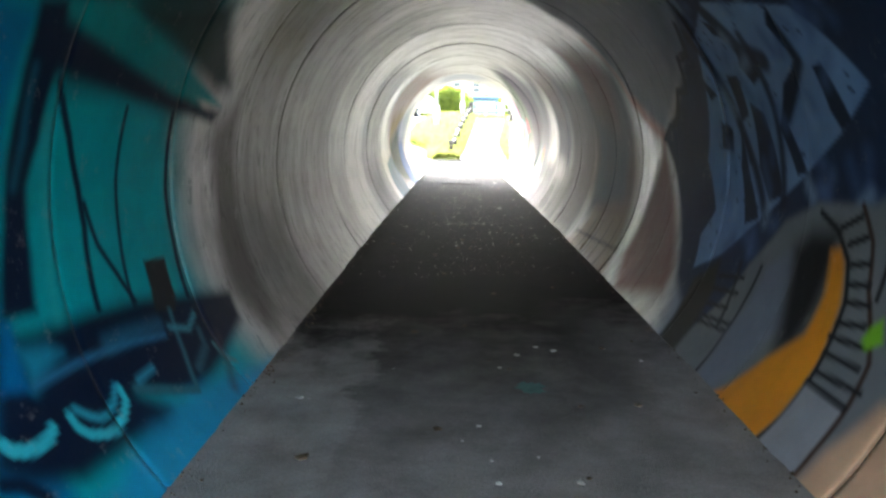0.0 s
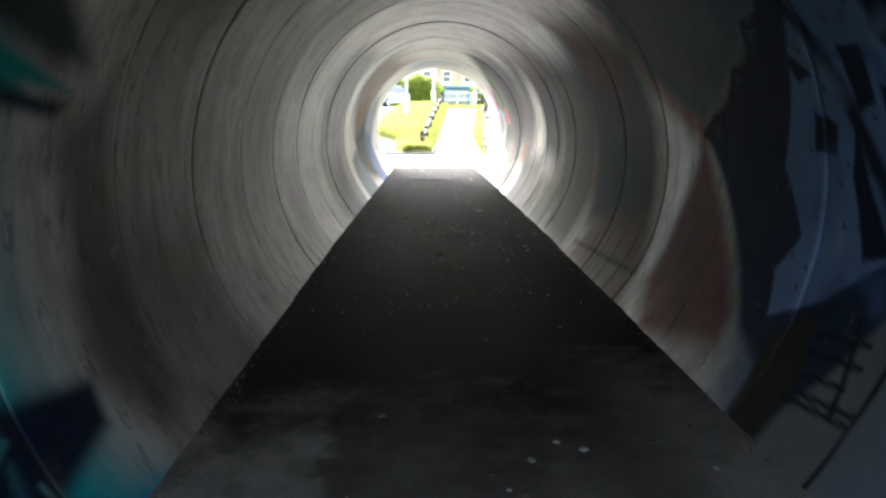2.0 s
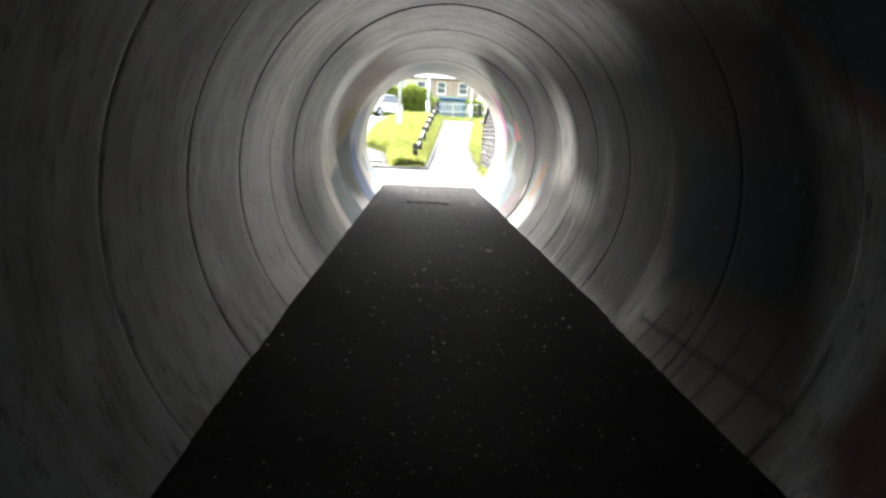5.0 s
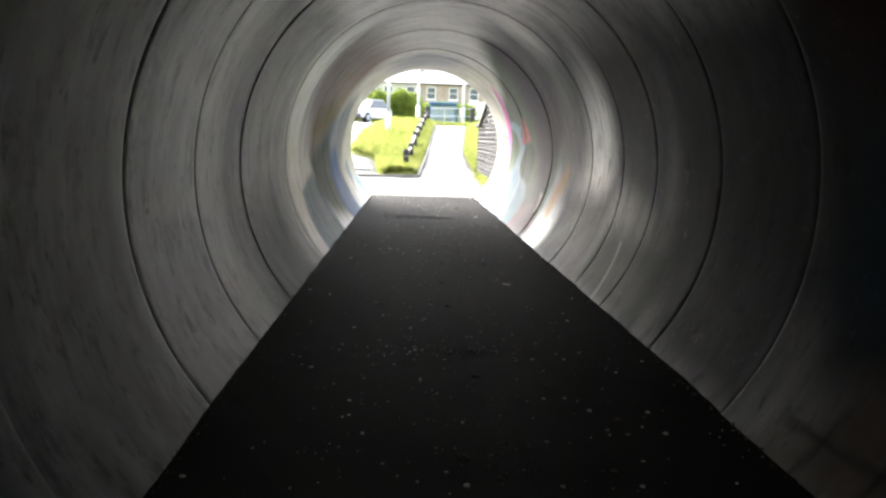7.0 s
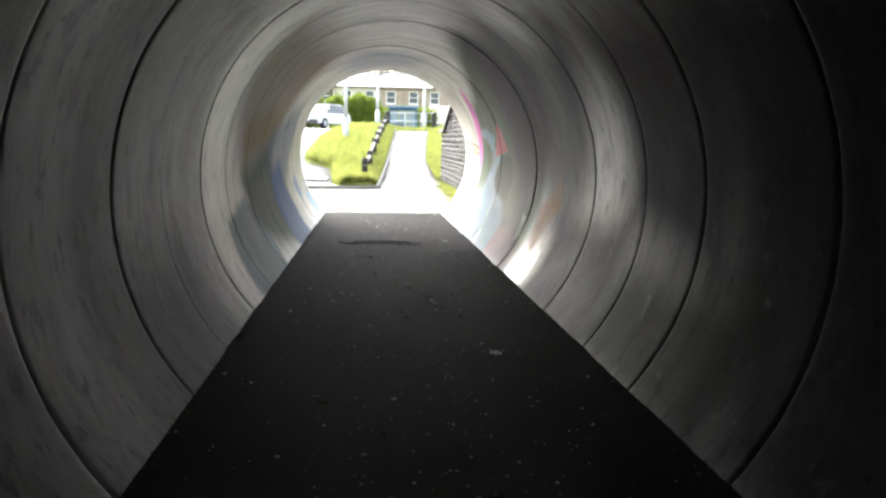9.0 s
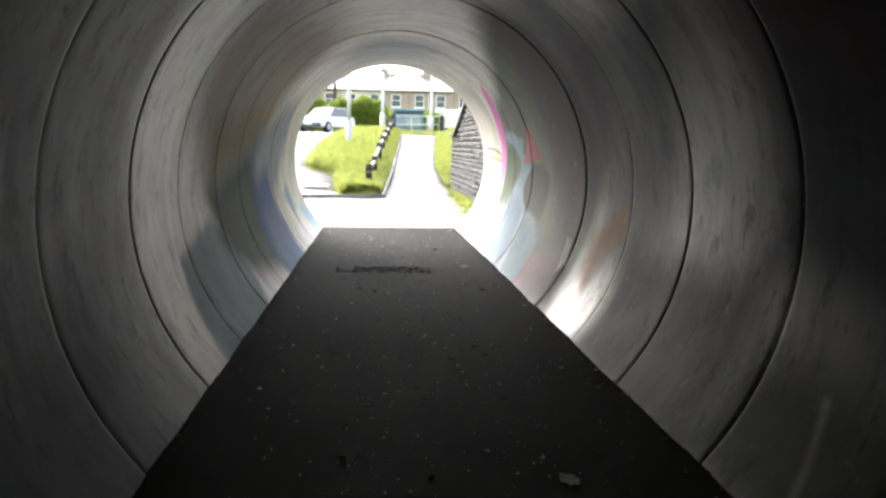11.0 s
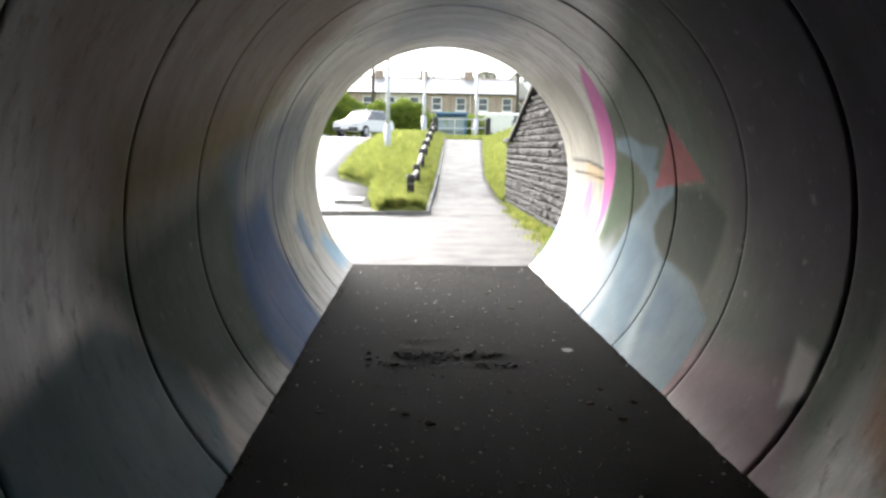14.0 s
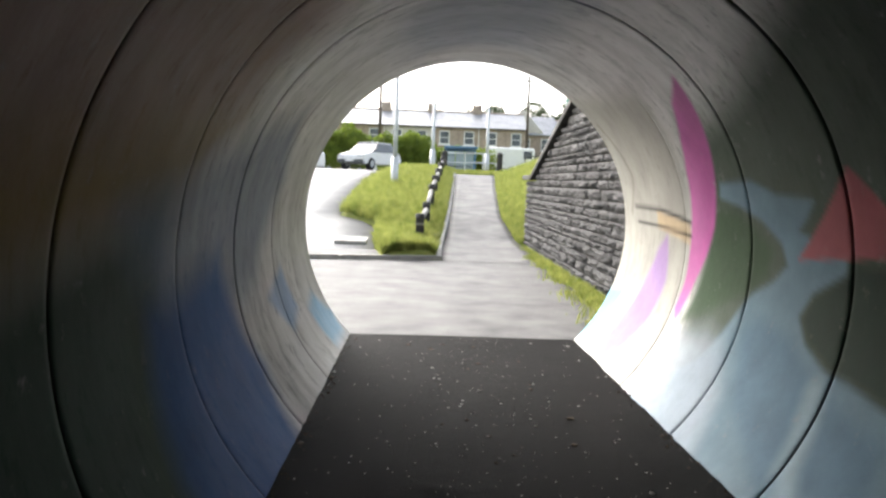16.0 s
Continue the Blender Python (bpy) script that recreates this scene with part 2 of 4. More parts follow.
def path_edge(y):
    """West and east edges of the footpath."""
    pts = ((29.0, 0.55, 2.42), (31.0, 0.62, 2.4), (35.0, 0.95, 2.25), (40.0, 1.25, 2.65), (46.0, 1.6, 3.15), (50.0, 1.6, 3.8), (54.0, 1.4, 5.0))
    for (a, l0, r0), (b, l1, r1) in zip(pts, pts[1:]):
        if y <= b:
            k = max(0.0, (y - a) / (b - a))
            return l0 + (l1 - l0) * k, r0 + (r1 - r0) * k
    return pts[-1][1:]


def grass_west(y):
    """West edge of the verge, along the road."""
    pts = ((28.7, -0.45), (30.5, -0.72), (33.7, -0.9), (34.6, -1.85), (41.0, -1.75), (46.0, -1.2), (52.0, -0.2), (55.0, 0.8))
    for (a, l0), (b, l1) in zip(pts, pts[1:]):
        if y <= b:
            return l0 + (l1 - l0) * max(0.0, (y - a) / (b - a))
    return 0.8


# ---- mural paint, with shade painted into it ----
DEG = R * math.pi / 180


def inside(P, pts):
    """Signed distance in metres to a polygon given as (y, degrees round the pipe); negative inside."""
    q = np.array([(y, a * DEG) for y, a in pts])
    d = np.full(len(P), 1e9)
    odd = np.zeros(len(P), bool)
    for i in range(len(q)):
        a, b = q[i], q[(i + 1) % len(q)]
        e = b - a
        w = P - a
        k = np.clip((w @ e) / max(e @ e, 1e-9), 0, 1)
        d = np.minimum(d, np.hypot(*(w - k[:, None] * e).T))
        cross = ((a[1] > P[:, 1]) != (b[1] > P[:, 1]))
        xs = a[0] + (P[:, 1] - a[1]) / (b[1] - a[1] if abs(b[1] - a[1]) > 1e-9 else 1e-9) * e[0]
        odd ^= cross & (P[:, 0] < xs)
    return np.where(odd, -d, d)


def stroke(P, pts, width):
    d = np.full(len(P), 1e9)
    q = np.array([(y, a * DEG) for y, a in pts])
    for a, b in zip(q, q[1:]):
        e = b - a
        w = P - a
        k = np.clip((w @ e) / max(e @ e, 1e-9), 0, 1)
        d = np.minimum(d, np.hypot(*(w - k[:, None] * e).T))
    return d - width / 2


LAYERS = []


def fill(pts, colour, soft=0.02, strength=1.0):
    LAYERS.append(("fill", pts, colour, soft, strength, 0))


def line(pts, colour, width=0.05, soft=0.015, strength=1.0):
    LAYERS.append(("line", pts, colour, soft, strength, width))


TEAL, NAVY, DEEP, AQUA = (0.0, 0.36, 0.40), (0.004, 0.012, 0.035), (0.0, 0.10, 0.16), (0.01, 0.32, 0.55)
ICE, SLATEBLUE, ORANGE, INK = (0.20, 0.32, 0.56), (0.16, 0.20, 0.27), (0.85, 0.30, 0.02), (0.012, 0.013, 0.015)
STONEGREY, PEACH, LIME, RUST = (0.20, 0.21, 0.22), (0.70, 0.42, 0.26), (0.25, 0.60, 0.03), (0.17, 0.05, 0.045)
# west wall by the entrance: a harbour scene in teal and navy
fill([(-1.6, 120), (5.49, 122.1), (5.33, 164.5), (5.41, 198.8), (5.89, 234.8), (-1.6, 230)], TEAL, 0.28)
fill([(-1.6, 100), (4.45, 100.4), (5.27, 126.6), (5.32, 150.3), (4.06, 154.9), (3.33, 146.5), (-1.6, 142)], (0.002, 0.03, 0.04), 0.2)
fill([(4.07, 152.9), (4.5, 150.1), (5.24, 159.3), (5.39, 161.5), (5.68, 166.8), (5.35, 164.8), (4.6, 158.8), (4.14, 155.7)], (0.0, 0.24, 0.25), 0.03, 1.0)
fill([(4.06, 156.5), (4.14, 155.7), (4.6, 158.8), (5.35, 164.8), (5.23, 166.5), (4.68, 163.4), (4.2, 163.1), (4.1, 161.9)], NAVY, 0.09, 1.0)
fill([(1.9, 150), (3.95, 154.9), (3.75, 236.6), (1.9, 232)], (0.0, 0.16, 0.32), 0.05)
fill([(3.94, 153.7), (4.08, 152.9), (4.15, 158.2), (4.11, 170.2), (4.05, 175.5), (4.05, 183.8), (4.02, 190.8), (3.84, 190.2), (3.92, 179.7), (3.94, 172), (3.96, 165.5), (3.96, 157.7)], NAVY, 0.03, 1.0)
line([(4.02, 161.4), (4.02, 170.1), (3.98, 175.4)], (0.01, 0.2, 0.3), 0.03, 0.03, 0.5)
fill([(3.82, 191.7), (3.98, 192.7), (4.38, 194), (4.73, 195.5), (5.15, 198.5), (5.72, 202.8), (5.67, 209.4), (5.16, 212.8), (4.84, 213.9), (4.4, 207), (4.37, 208.3), (4.54, 212.5), (4.45, 213.4), (4.16, 211.3), (3.89, 210.7), (3.7, 207.3), (3.61, 204.2)], NAVY, 0.05, 1.0)
fill([(-1.6, 207), (3.98, 214.4), (4.39, 211.4), (4.9, 213.7), (5.91, 221.4), (5.64, 236.8), (-1.6, 232)], AQUA, 0.07)
fill([(4.01, 200.8), (4.4, 207), (4.54, 212.5), (4.45, 213.4), (4.16, 211.3), (3.9, 210.5), (3.7, 207.1), (3.61, 204.2), (3.72, 198.6)], NAVY, 0.09, 1.0)
fill([(3.84, 190.5), (3.87, 190.8), (3.87, 194.2), (3.86, 198.8), (3.74, 197.4)], (0.0, 0.14, 0.36), 0.03, 1.0)
fill([(3.88, 194), (4.02, 195), (4.08, 196.7), (3.96, 197.9), (3.88, 199)], (0.01, 0.30, 0.46), 0.05, 0.9)
line([(3.89, 198.5), (4.14, 198.9), (4.52, 200.6), (4.81, 202.7)], (0.03, 0.20, 0.36), 0.025, 0.02, 0.9)
line([(4.36, 198.9), (4.54, 199.5), (4.8, 200.9)], (0.02, 0.18, 0.30), 0.05, 0.05, 0.7)
line([(3.98, 203.9), (3.99, 205.8), (4.03, 207.5), (4.11, 208.8), (4.17, 209.2), (4.25, 208.5), (4.31, 207.1), (4.31, 205.1)], (0.03, 0.52, 0.62), 0.036, 0.01, 1.0)
line([(4.02, 203.6), (4.07, 205.4), (4.12, 206.6), (4.18, 206.9), (4.24, 206.2), (4.29, 204.6)], (0.02, 0.34, 0.46), 0.03, 0.015, 1.0)
line([(3.66, 202.1), (3.68, 203.2), (3.73, 204.2), (3.79, 204.7), (3.85, 204.5), (3.88, 203.9)], (0.03, 0.52, 0.62), 0.042, 0.01, 1.0)
line([(3.59, 205.6), (3.65, 206.8), (3.71, 209.8)], NAVY, 0.05, 0.02, 1.0)
line([(4.18, 162.6), (4.3, 169.7), (4.38, 176.9), (4.41, 182.2), (4.39, 193.8)], NAVY, 0.04, 0.012, 1.0)
line([(4.42, 179.1), (4.49, 185.3), (4.59, 190.1), (4.68, 195.5)], NAVY, 0.03, 0.012, 1.0)
line([(4.72, 165.7), (4.68, 176.5), (4.68, 183.8), (4.66, 195.7)], NAVY, 0.03, 0.012, 1.0)
line([(5.21, 166.5), (5.19, 180), (5.21, 188.7), (5.19, 199.1)], NAVY, 0.045, 0.012, 1.0)
line([(4.15, 168.1), (4.16, 180.9), (4.12, 192.2)], (0.03, 0.45, 0.48), 0.04, 0.04, 0.5)
fill([(4.85, 190.2), (5.07, 191), (5.06, 198.2), (5, 200.3), (4.82, 198.6), (4.85, 194.5)], (0.02, 0.022, 0.024), 0.012, 1.0)
line([(4.95, 199.8), (4.9, 207), (4.82, 213.5), (4.41, 206.7)], (0.03, 0.15, 0.19), 0.035, 0.015, 1.0)
line([(4.59, 205.8), (4.45, 206)], (0.03, 0.3, 0.42), 0.03, 0.02, 1.0)
line([(4.88, 202.1), (5.05, 204.3), (5.17, 202.7)], (0.06, 0.3, 0.36), 0.025, 0.02, 1.0)
line([(5.21, 209.3), (5.23, 212.4), (5.31, 214.5)], (0.10, 0.26, 0.28), 0.025, 0.015, 1.0)
line([(4.94, 210.8), (5.12, 208.7), (5.14, 205.7)], (0.03, 0.12, 0.16), 0.04, 0.03, 1.0)
line([(5.29, 208.7), (5.22, 214.1), (5.12, 217.7)], (0.05, 0.05, 0.06), 0.06, 0.05, 0.7)
fill([(6.06, 100.6), (6.77, 101.8), (6.81, 134.6), (6.19, 154), (5.81, 139.4)], (0.28, 0.24, 0.09), 0.4, 0.35)
fill([(4.47, 150.9), (5.41, 144.0), (5.98, 160.3), (5.71, 161.4)], (0.006, 0.03, 0.03), 0.08, 0.95)
fill([(4.1, 153.4), (4.46, 151.0), (5.59, 161.0), (5.89, 164.5), (5.16, 162.7), (4.25, 156.1)], (0.0, 0.26, 0.27), 0.03, 1.0)
fill([(4.0, 156.2), (4.15, 155.6), (5.17, 163.1), (5.87, 165.6), (5.78, 167.8), (4.78, 164.0), (4.23, 161.4), (4.05, 160.1)], NAVY, 0.04, 1.0)
fill([(6.22, 149.6), (6.08, 138.8), (7.0, 131), (7.3, 141.6), (7.0, 153.4)], (0.20, 0.18, 0.06), 0.3, 0.5)
fill([(5.84, 168), (6.2, 162), (6.31, 182), (6.31, 214), (5.95, 217), (5.75, 204), (5.86, 186)], (0.07, 0.052, 0.045), 0.14, 0.75)
# shade painted on the low west wall, past the real brown
fill([(5.7, 188), (6.6, 184), (7.3, 192), (7.36, 232), (5.9, 232)], (0.05, 0.04, 0.035), 0.3, 0.55)
# east wall by the entrance: a castle, an arch and a glowing tunnel
fill([(-1.6, 90), (6.12, 78.9), (6.8, 51.5), (7.03, 20.6), (7.06, -10.1), (6.71, -28.2), (6.39, -45.2), (-1.6, -45)], SLATEBLUE, 0.22)
fill([(8.84, 62.3), (8.75, 40.5), (8.54, 22.9), (7.72, 9.4), (7.04, 22.7), (6.79, 30.7), (6.07, 59.7), (6.09, 80.8), (8.5, 83)], (0.12, 0.15, 0.20), 0.12, 0.9)
line([(8.9, 46.8), (8.54, 22.9), (8.12, 14.6), (7.7, 9.4)], (0.45, 0.10, 0.04), 0.10, 0.10, 0.7)
fill([(7.75, 10.5), (7.48, -1.9), (6.82, -24.2), (6.75, -32.2), (7.74, -42.4), (8.17, -30.2), (8.09, -9.9)], RUST, 0.12, 0.9)
fill([(7.7, 9.4), (7.04, 22.7), (6.58, 32.7), (5.95, 57.8), (-1.6, 75), (-1.6, -45), (5.94, -46.2), (6.41, -30.2), (6.71, -26.2), (7.38, -1.9)], (0.02, 0.035, 0.075), 0.05)
line([(7.7, 9.4), (7.5, 13.5), (7.29, 14.5), (7.09, 22.7), (6.88, 22.6), (6.79, 30.7), (6.58, 31.7), (6.46, 39)], (0.02, 0.03, 0.05), 0.06, 0.01)
fill([(5.9, 41.1), (5.05, 34.2), (4.85, 26.9), (4.66, 19.5), (4.93, 12.3), (5.29, 4.7), (5.54, -0.6), (5.93, -9.4), (6.19, -16.2), (6.51, -21.8), (6.61, -13.8), (6.45, -6.8), (6.68, 4.6), (6.47, 25.1), (6.31, 34.7)], ICE, 0.015, 1.0)
fill([(6.11, 24.5), (5.95, 24), (5.93, 15.4), (6.05, 13.9)], (0.015, 0.025, 0.05), 0.012, 1.0)
fill([(6.37, 14.4), (6.21, 12.3), (6.23, 7.3), (6.4, 8)], (0.015, 0.025, 0.05), 0.012, 1.0)
fill([(5.89, 18.3), (5.73, 15.8), (5.54, -0.2), (5.7, -2.1), (5.85, 4.6)], (0.015, 0.025, 0.05), 0.012, 1.0)
fill([(5.42, 21), (5.22, 24.8), (5.23, 21.5), (5.46, 13.4), (5.28, 4.7), (5.39, 4), (5.56, 12.7)], (0.015, 0.025, 0.05), 0.012, 1.0)
fill([(5.07, 23.3), (4.99, 23.8), (4.84, 14), (4.93, 12.3), (5.01, 15.8)], (0.015, 0.025, 0.05), 0.012, 1.0)
fill([(5.82, 29.6), (5.72, 28.1), (5.65, 23.2), (5.76, 21.5), (5.87, 25.8)], (0.015, 0.025, 0.05), 0.012, 1.0)
fill([(6.07, 37.7), (5.97, 35.8), (5.9, 32.3), (6.02, 33.6)], (0.015, 0.025, 0.05), 0.012, 1.0)
fill([(6.09, 12.3), (5.99, 2.9), (5.8, -6), (5.98, -7.9), (6.12, 4.4)], (0.015, 0.025, 0.05), 0.012, 1.0)
fill([(5.25, 36.2), (5.23, 31.2), (5.21, 27), (5.28, 27.5), (5.35, 32.3)], (0.015, 0.025, 0.05), 0.012, 1.0)
fill([(6.49, 24.6), (6.33, 20.5), (6.46, 19.3), (6.5, 22.3)], (0.015, 0.025, 0.05), 0.012, 1.0)
for pts, wide in (([(6.41, 36.0), (6.08, 12.8), (5.73, -4.7)], 0.08), ([(5.7, 32.0), (5.59, 16.9), (5.53, -1.7)], 0.07), ([(5.28, 32.7), (5.18, 24.6), (5.45, 14.9)], 0.08), ([(6.15, 18.5), (5.97, 6.2)], 0.06), ([(5.96, 38.5), (5.78, 29.0), (5.55, 25.9)], 0.12)):
    line(pts, (0.012, 0.02, 0.04), wide, 0.03, 0.95)
for i in range(60):
    y, a = random.uniform(4.6, 6.4), random.uniform(-14, 44)
    LAYERS.append(("line", [(y, a), (y + random.uniform(-0.1, 0.1), a + random.uniform(-5, 5))], random.choice(((0.06, 0.11, 0.25), (0.32, 0.46, 0.68), (0.10, 0.17, 0.34))), 0.05, 0.55, 0.07))
for i in range(90):
    y, a = random.uniform(4.6, 6.5), random.uniform(-16, 46)
    line([(y, a), (y + 0.02, a + 0.6)], (0.03, 0.05, 0.1), 0.016, 0.008, 0.8)
fill([(6.28, -47.2), (6, -31.5), (5.76, -15.3), (5.47, -4.6), (5.13, 0.1), (4.67, 1.5), (4.32, 9.6), (3.11, 17.1), (-1.6, 20), (-1.6, -46)], STONEGREY, 0.03)
fill([(6.32, -43.4), (6.41, -24), (6.17, -17.1), (6.07, -24.4), (6.05, -29.3), (6.02, -43)], (0.03, 0.03, 0.025), 0.04, 1.0)
line([(6.07, -31.6), (5.66, -29.9)], INK, 0.022, 0.01, 1.0)
line([(6.02, -30), (5.64, -28.1)], INK, 0.022, 0.01, 1.0)
line([(6.05, -27.1), (5.78, -25.7)], INK, 0.022, 0.01, 1.0)
line([(6.09, -23.7), (5.75, -22)], INK, 0.022, 0.01, 1.0)
line([(6.08, -20.5), (5.76, -18.5)], INK, 0.022, 0.01, 1.0)
line([(5.62, -41.8), (5.64, -30.3), (5.63, -22), (5.61, -14.9)], INK, 0.03, 0.012, 1.0)
line([(5.77, -29.6), (5.82, -23.1), (5.87, -16.1)], INK, 0.03, 0.02, 1.0)
fill([(5.57, -41.7), (5.63, -30.4), (5.55, -14.5), (5.32, -9.1), (5.16, -22.4), (5.26, -32), (5.35, -39.9)], (0.21, 0.23, 0.28), 0.05, 1.0)
fill([(5.32, -9.1), (5.17, -4.7), (4.94, -3.7), (4.92, -9.1), (4.94, -16.6), (4.98, -24.8), (5.1, -27.6), (5.22, -19.8)], INK, 0.09, 1.0)
fill([(5.41, -43.7), (5.28, -38.6), (5.12, -28.8), (4.94, -21.9), (4.92, -14.7), (4.97, -7.3), (4.89, -6.3), (4.84, -8.6), (4.78, -14.5), (4.74, -24.7), (4.75, -35.3), (4.78, -42.9)], ORANGE, 0.035, 1.0)
line([(4.77, -43), (4.73, -35), (4.73, -25), (4.75, -14.2), (4.82, -8), (4.95, -3.7), (5.11, -1.5)], INK, 0.03, 0.012, 1.0)
fill([(4.74, -42.9), (4.73, -28), (4.42, -28.5), (4.41, -42.5)], (0.34, 0.34, 0.36), 0.02, 1.0)
line([(4.4, -42.8), (4.42, -35.7), (4.42, -28.3), (4.44, -20.9), (4.62, -11.2), (4.67, -4.1), (4.77, 1)], (0.06, 0.03, 0.02), 0.03, 0.012, 1.0)
line([(4.74, -28), (4.43, -28.1)], INK, 0.026, 0.01, 1.0)
line([(4.72, -26), (4.4, -25.1)], INK, 0.026, 0.01, 1.0)
line([(4.74, -22.8), (4.48, -22.3)], INK, 0.026, 0.01, 1.0)
line([(4.76, -20.1), (4.5, -19.2)], INK, 0.026, 0.01, 1.0)
line([(4.75, -17.7), (4.56, -16.4)], INK, 0.026, 0.01, 1.0)
line([(4.75, -14.2), (4.58, -13.3)], INK, 0.026, 0.01, 1.0)
line([(4.77, -11.5), (4.62, -10.5)], INK, 0.026, 0.01, 1.0)
line([(4.79, -8.5), (4.66, -7.4)], INK, 0.026, 0.01, 1.0)
line([(4.84, -5.5), (4.71, -3.6)], INK, 0.026, 0.01, 1.0)
line([(4.92, -3.3), (4.77, -0.7)], INK, 0.026, 0.01, 1.0)
fill([(4.38, -45.9), (4.37, -34.5), (4.27, -24.9), (4.12, -20.2), (3.16, -17.5), (-1.6, -16), (-1.6, -46)], PEACH, 0.05)
fill([(4.55, -18.3), (4.52, -15.9), (4.47, -14.2), (4.42, -17.4), (4.5, -19.4)], LIME, 0.02, 1.0)
for k in range(6):
    line([(4.4, -6 + 6 * k), (3.9, -8 + 6 * k), (3.4, -4 + 6 * k)], INK, 0.03, 0.01)
for k in range(4):
    line([(4.55 - 0.32 * k, -12), (4.5 - 0.32 * k, 18)], INK, 0.028, 0.01)
# dark faded mural half-way on the east wall, blackened further for the tunnel's shade
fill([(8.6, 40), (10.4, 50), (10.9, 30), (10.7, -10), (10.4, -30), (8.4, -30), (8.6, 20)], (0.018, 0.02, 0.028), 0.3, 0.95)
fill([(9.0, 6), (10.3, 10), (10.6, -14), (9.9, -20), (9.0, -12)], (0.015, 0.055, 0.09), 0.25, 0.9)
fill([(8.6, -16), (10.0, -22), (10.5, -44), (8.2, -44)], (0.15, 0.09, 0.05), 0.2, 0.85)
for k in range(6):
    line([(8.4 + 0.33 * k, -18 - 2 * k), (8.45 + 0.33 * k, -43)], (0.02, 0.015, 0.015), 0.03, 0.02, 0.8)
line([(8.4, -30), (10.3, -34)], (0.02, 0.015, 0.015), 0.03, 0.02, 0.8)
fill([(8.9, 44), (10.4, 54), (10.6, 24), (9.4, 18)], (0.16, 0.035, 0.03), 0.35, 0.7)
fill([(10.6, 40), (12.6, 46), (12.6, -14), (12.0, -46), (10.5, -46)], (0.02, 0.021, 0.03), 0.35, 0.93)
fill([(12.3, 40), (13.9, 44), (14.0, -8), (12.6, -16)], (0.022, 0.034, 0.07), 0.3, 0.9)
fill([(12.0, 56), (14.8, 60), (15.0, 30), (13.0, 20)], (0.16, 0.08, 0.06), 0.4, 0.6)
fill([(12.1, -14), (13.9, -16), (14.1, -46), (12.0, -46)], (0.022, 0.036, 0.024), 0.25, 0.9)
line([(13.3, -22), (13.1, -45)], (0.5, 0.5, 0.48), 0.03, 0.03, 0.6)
# next three fills paint the tunnel's shade on the bare west wall
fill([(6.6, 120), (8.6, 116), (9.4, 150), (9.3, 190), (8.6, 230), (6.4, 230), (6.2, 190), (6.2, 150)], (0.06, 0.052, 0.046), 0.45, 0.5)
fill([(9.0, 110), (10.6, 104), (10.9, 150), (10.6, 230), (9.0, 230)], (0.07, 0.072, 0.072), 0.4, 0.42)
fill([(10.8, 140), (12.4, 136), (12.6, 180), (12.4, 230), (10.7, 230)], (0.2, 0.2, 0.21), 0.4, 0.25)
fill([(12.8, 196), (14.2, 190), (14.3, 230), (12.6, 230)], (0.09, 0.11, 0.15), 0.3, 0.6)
# shade painted on the dim walls, east low down, then west
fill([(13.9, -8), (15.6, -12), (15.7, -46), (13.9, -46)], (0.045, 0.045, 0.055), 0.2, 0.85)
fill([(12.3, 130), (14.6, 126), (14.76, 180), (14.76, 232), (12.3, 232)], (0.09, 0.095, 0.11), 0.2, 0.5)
# towards the exit: hills, a river and bright arcs
fill([(14.3, 50), (16.4, 50), (16.6, 10), (16.3, -20), (14.2, -46), (15.6, -46)], (0.05, 0.052, 0.085), 0.35, 0.8)
fill([(16.5, -13), (15.8, -2), (15.74, -11), (15.97, -17), (16.15, -31), (16.45, -26)], (0.52, 0.20, 0.05), 0.10, 0.7)
fill([(16.6, 70), (18.2, 60), (19.6, 40), (20.6, 30), (20.7, -20), (20.2, -44), (16.6, -44), (16.4, 0)], (0.022, 0.062, 0.026), 0.2, 0.93)
fill([(15.4, 70), (17.2, 66), (18.2, 35), (18.0, 0), (17.2, -20), (16.0, 10)], (0.07, 0.05, 0.10), 0.35, 0.8)
fill([(17.0, -24), (18.2, -30), (18.0, -46), (16.4, -46)], (0.42, 0.24, 0.32), 0.15, 0.6)
fill([(20.27, 17.9), (19.83, 18.5), (19.57, 15.8), (19.21, 15.0), (19.29, 11.7), (19.39, 8.7), (18.97, 5.5), (18.97, 2.0), (19.24, -2.6), (19.33, -7.6), (19.22, -12.2), (18.99, -15.5), (18.81, -15.5), (18.4, -18), (18.0, -24), (17.9, -46), (20.7, -46), (20.7, -38), (20.26, -26.7), (20.01, -12.7), (19.87, -6.5), (19.64, -2.6), (19.5, 1.5), (19.57, 5.9), (19.78, 10.1), (20.04, 12.7), (20.31, 14.4)], (0.20, 0.33, 0.42), 0.03, 0.92)
fill([(20.4, 11.5), (20.06, 11), (19.66, 4.4), (19.72, -2.4), (19.94, -6.9), (20.5, -16), (20.74, -20), (20.6, -4.8)], (0.035, 0.085, 0.032), 0.06, 0.92)
fill([(18.9, 4), (18.99, 2), (19.23, -3.1), (19.3, -7.9), (19.19, -12.0), (18.98, -14.8), (18.54, -16.1), (18.2, -18), (18.1, 0), (18.4, 5)], (0.012, 0.04, 0.022), 0.04, 0.96)
fill([(20.3, -19), (20.05, -20), (19.8, -30), (19.6, -46), (20.95, -46), (20.9, -26)], (0.45, 0.52, 0.60), 0.14, 0.75)
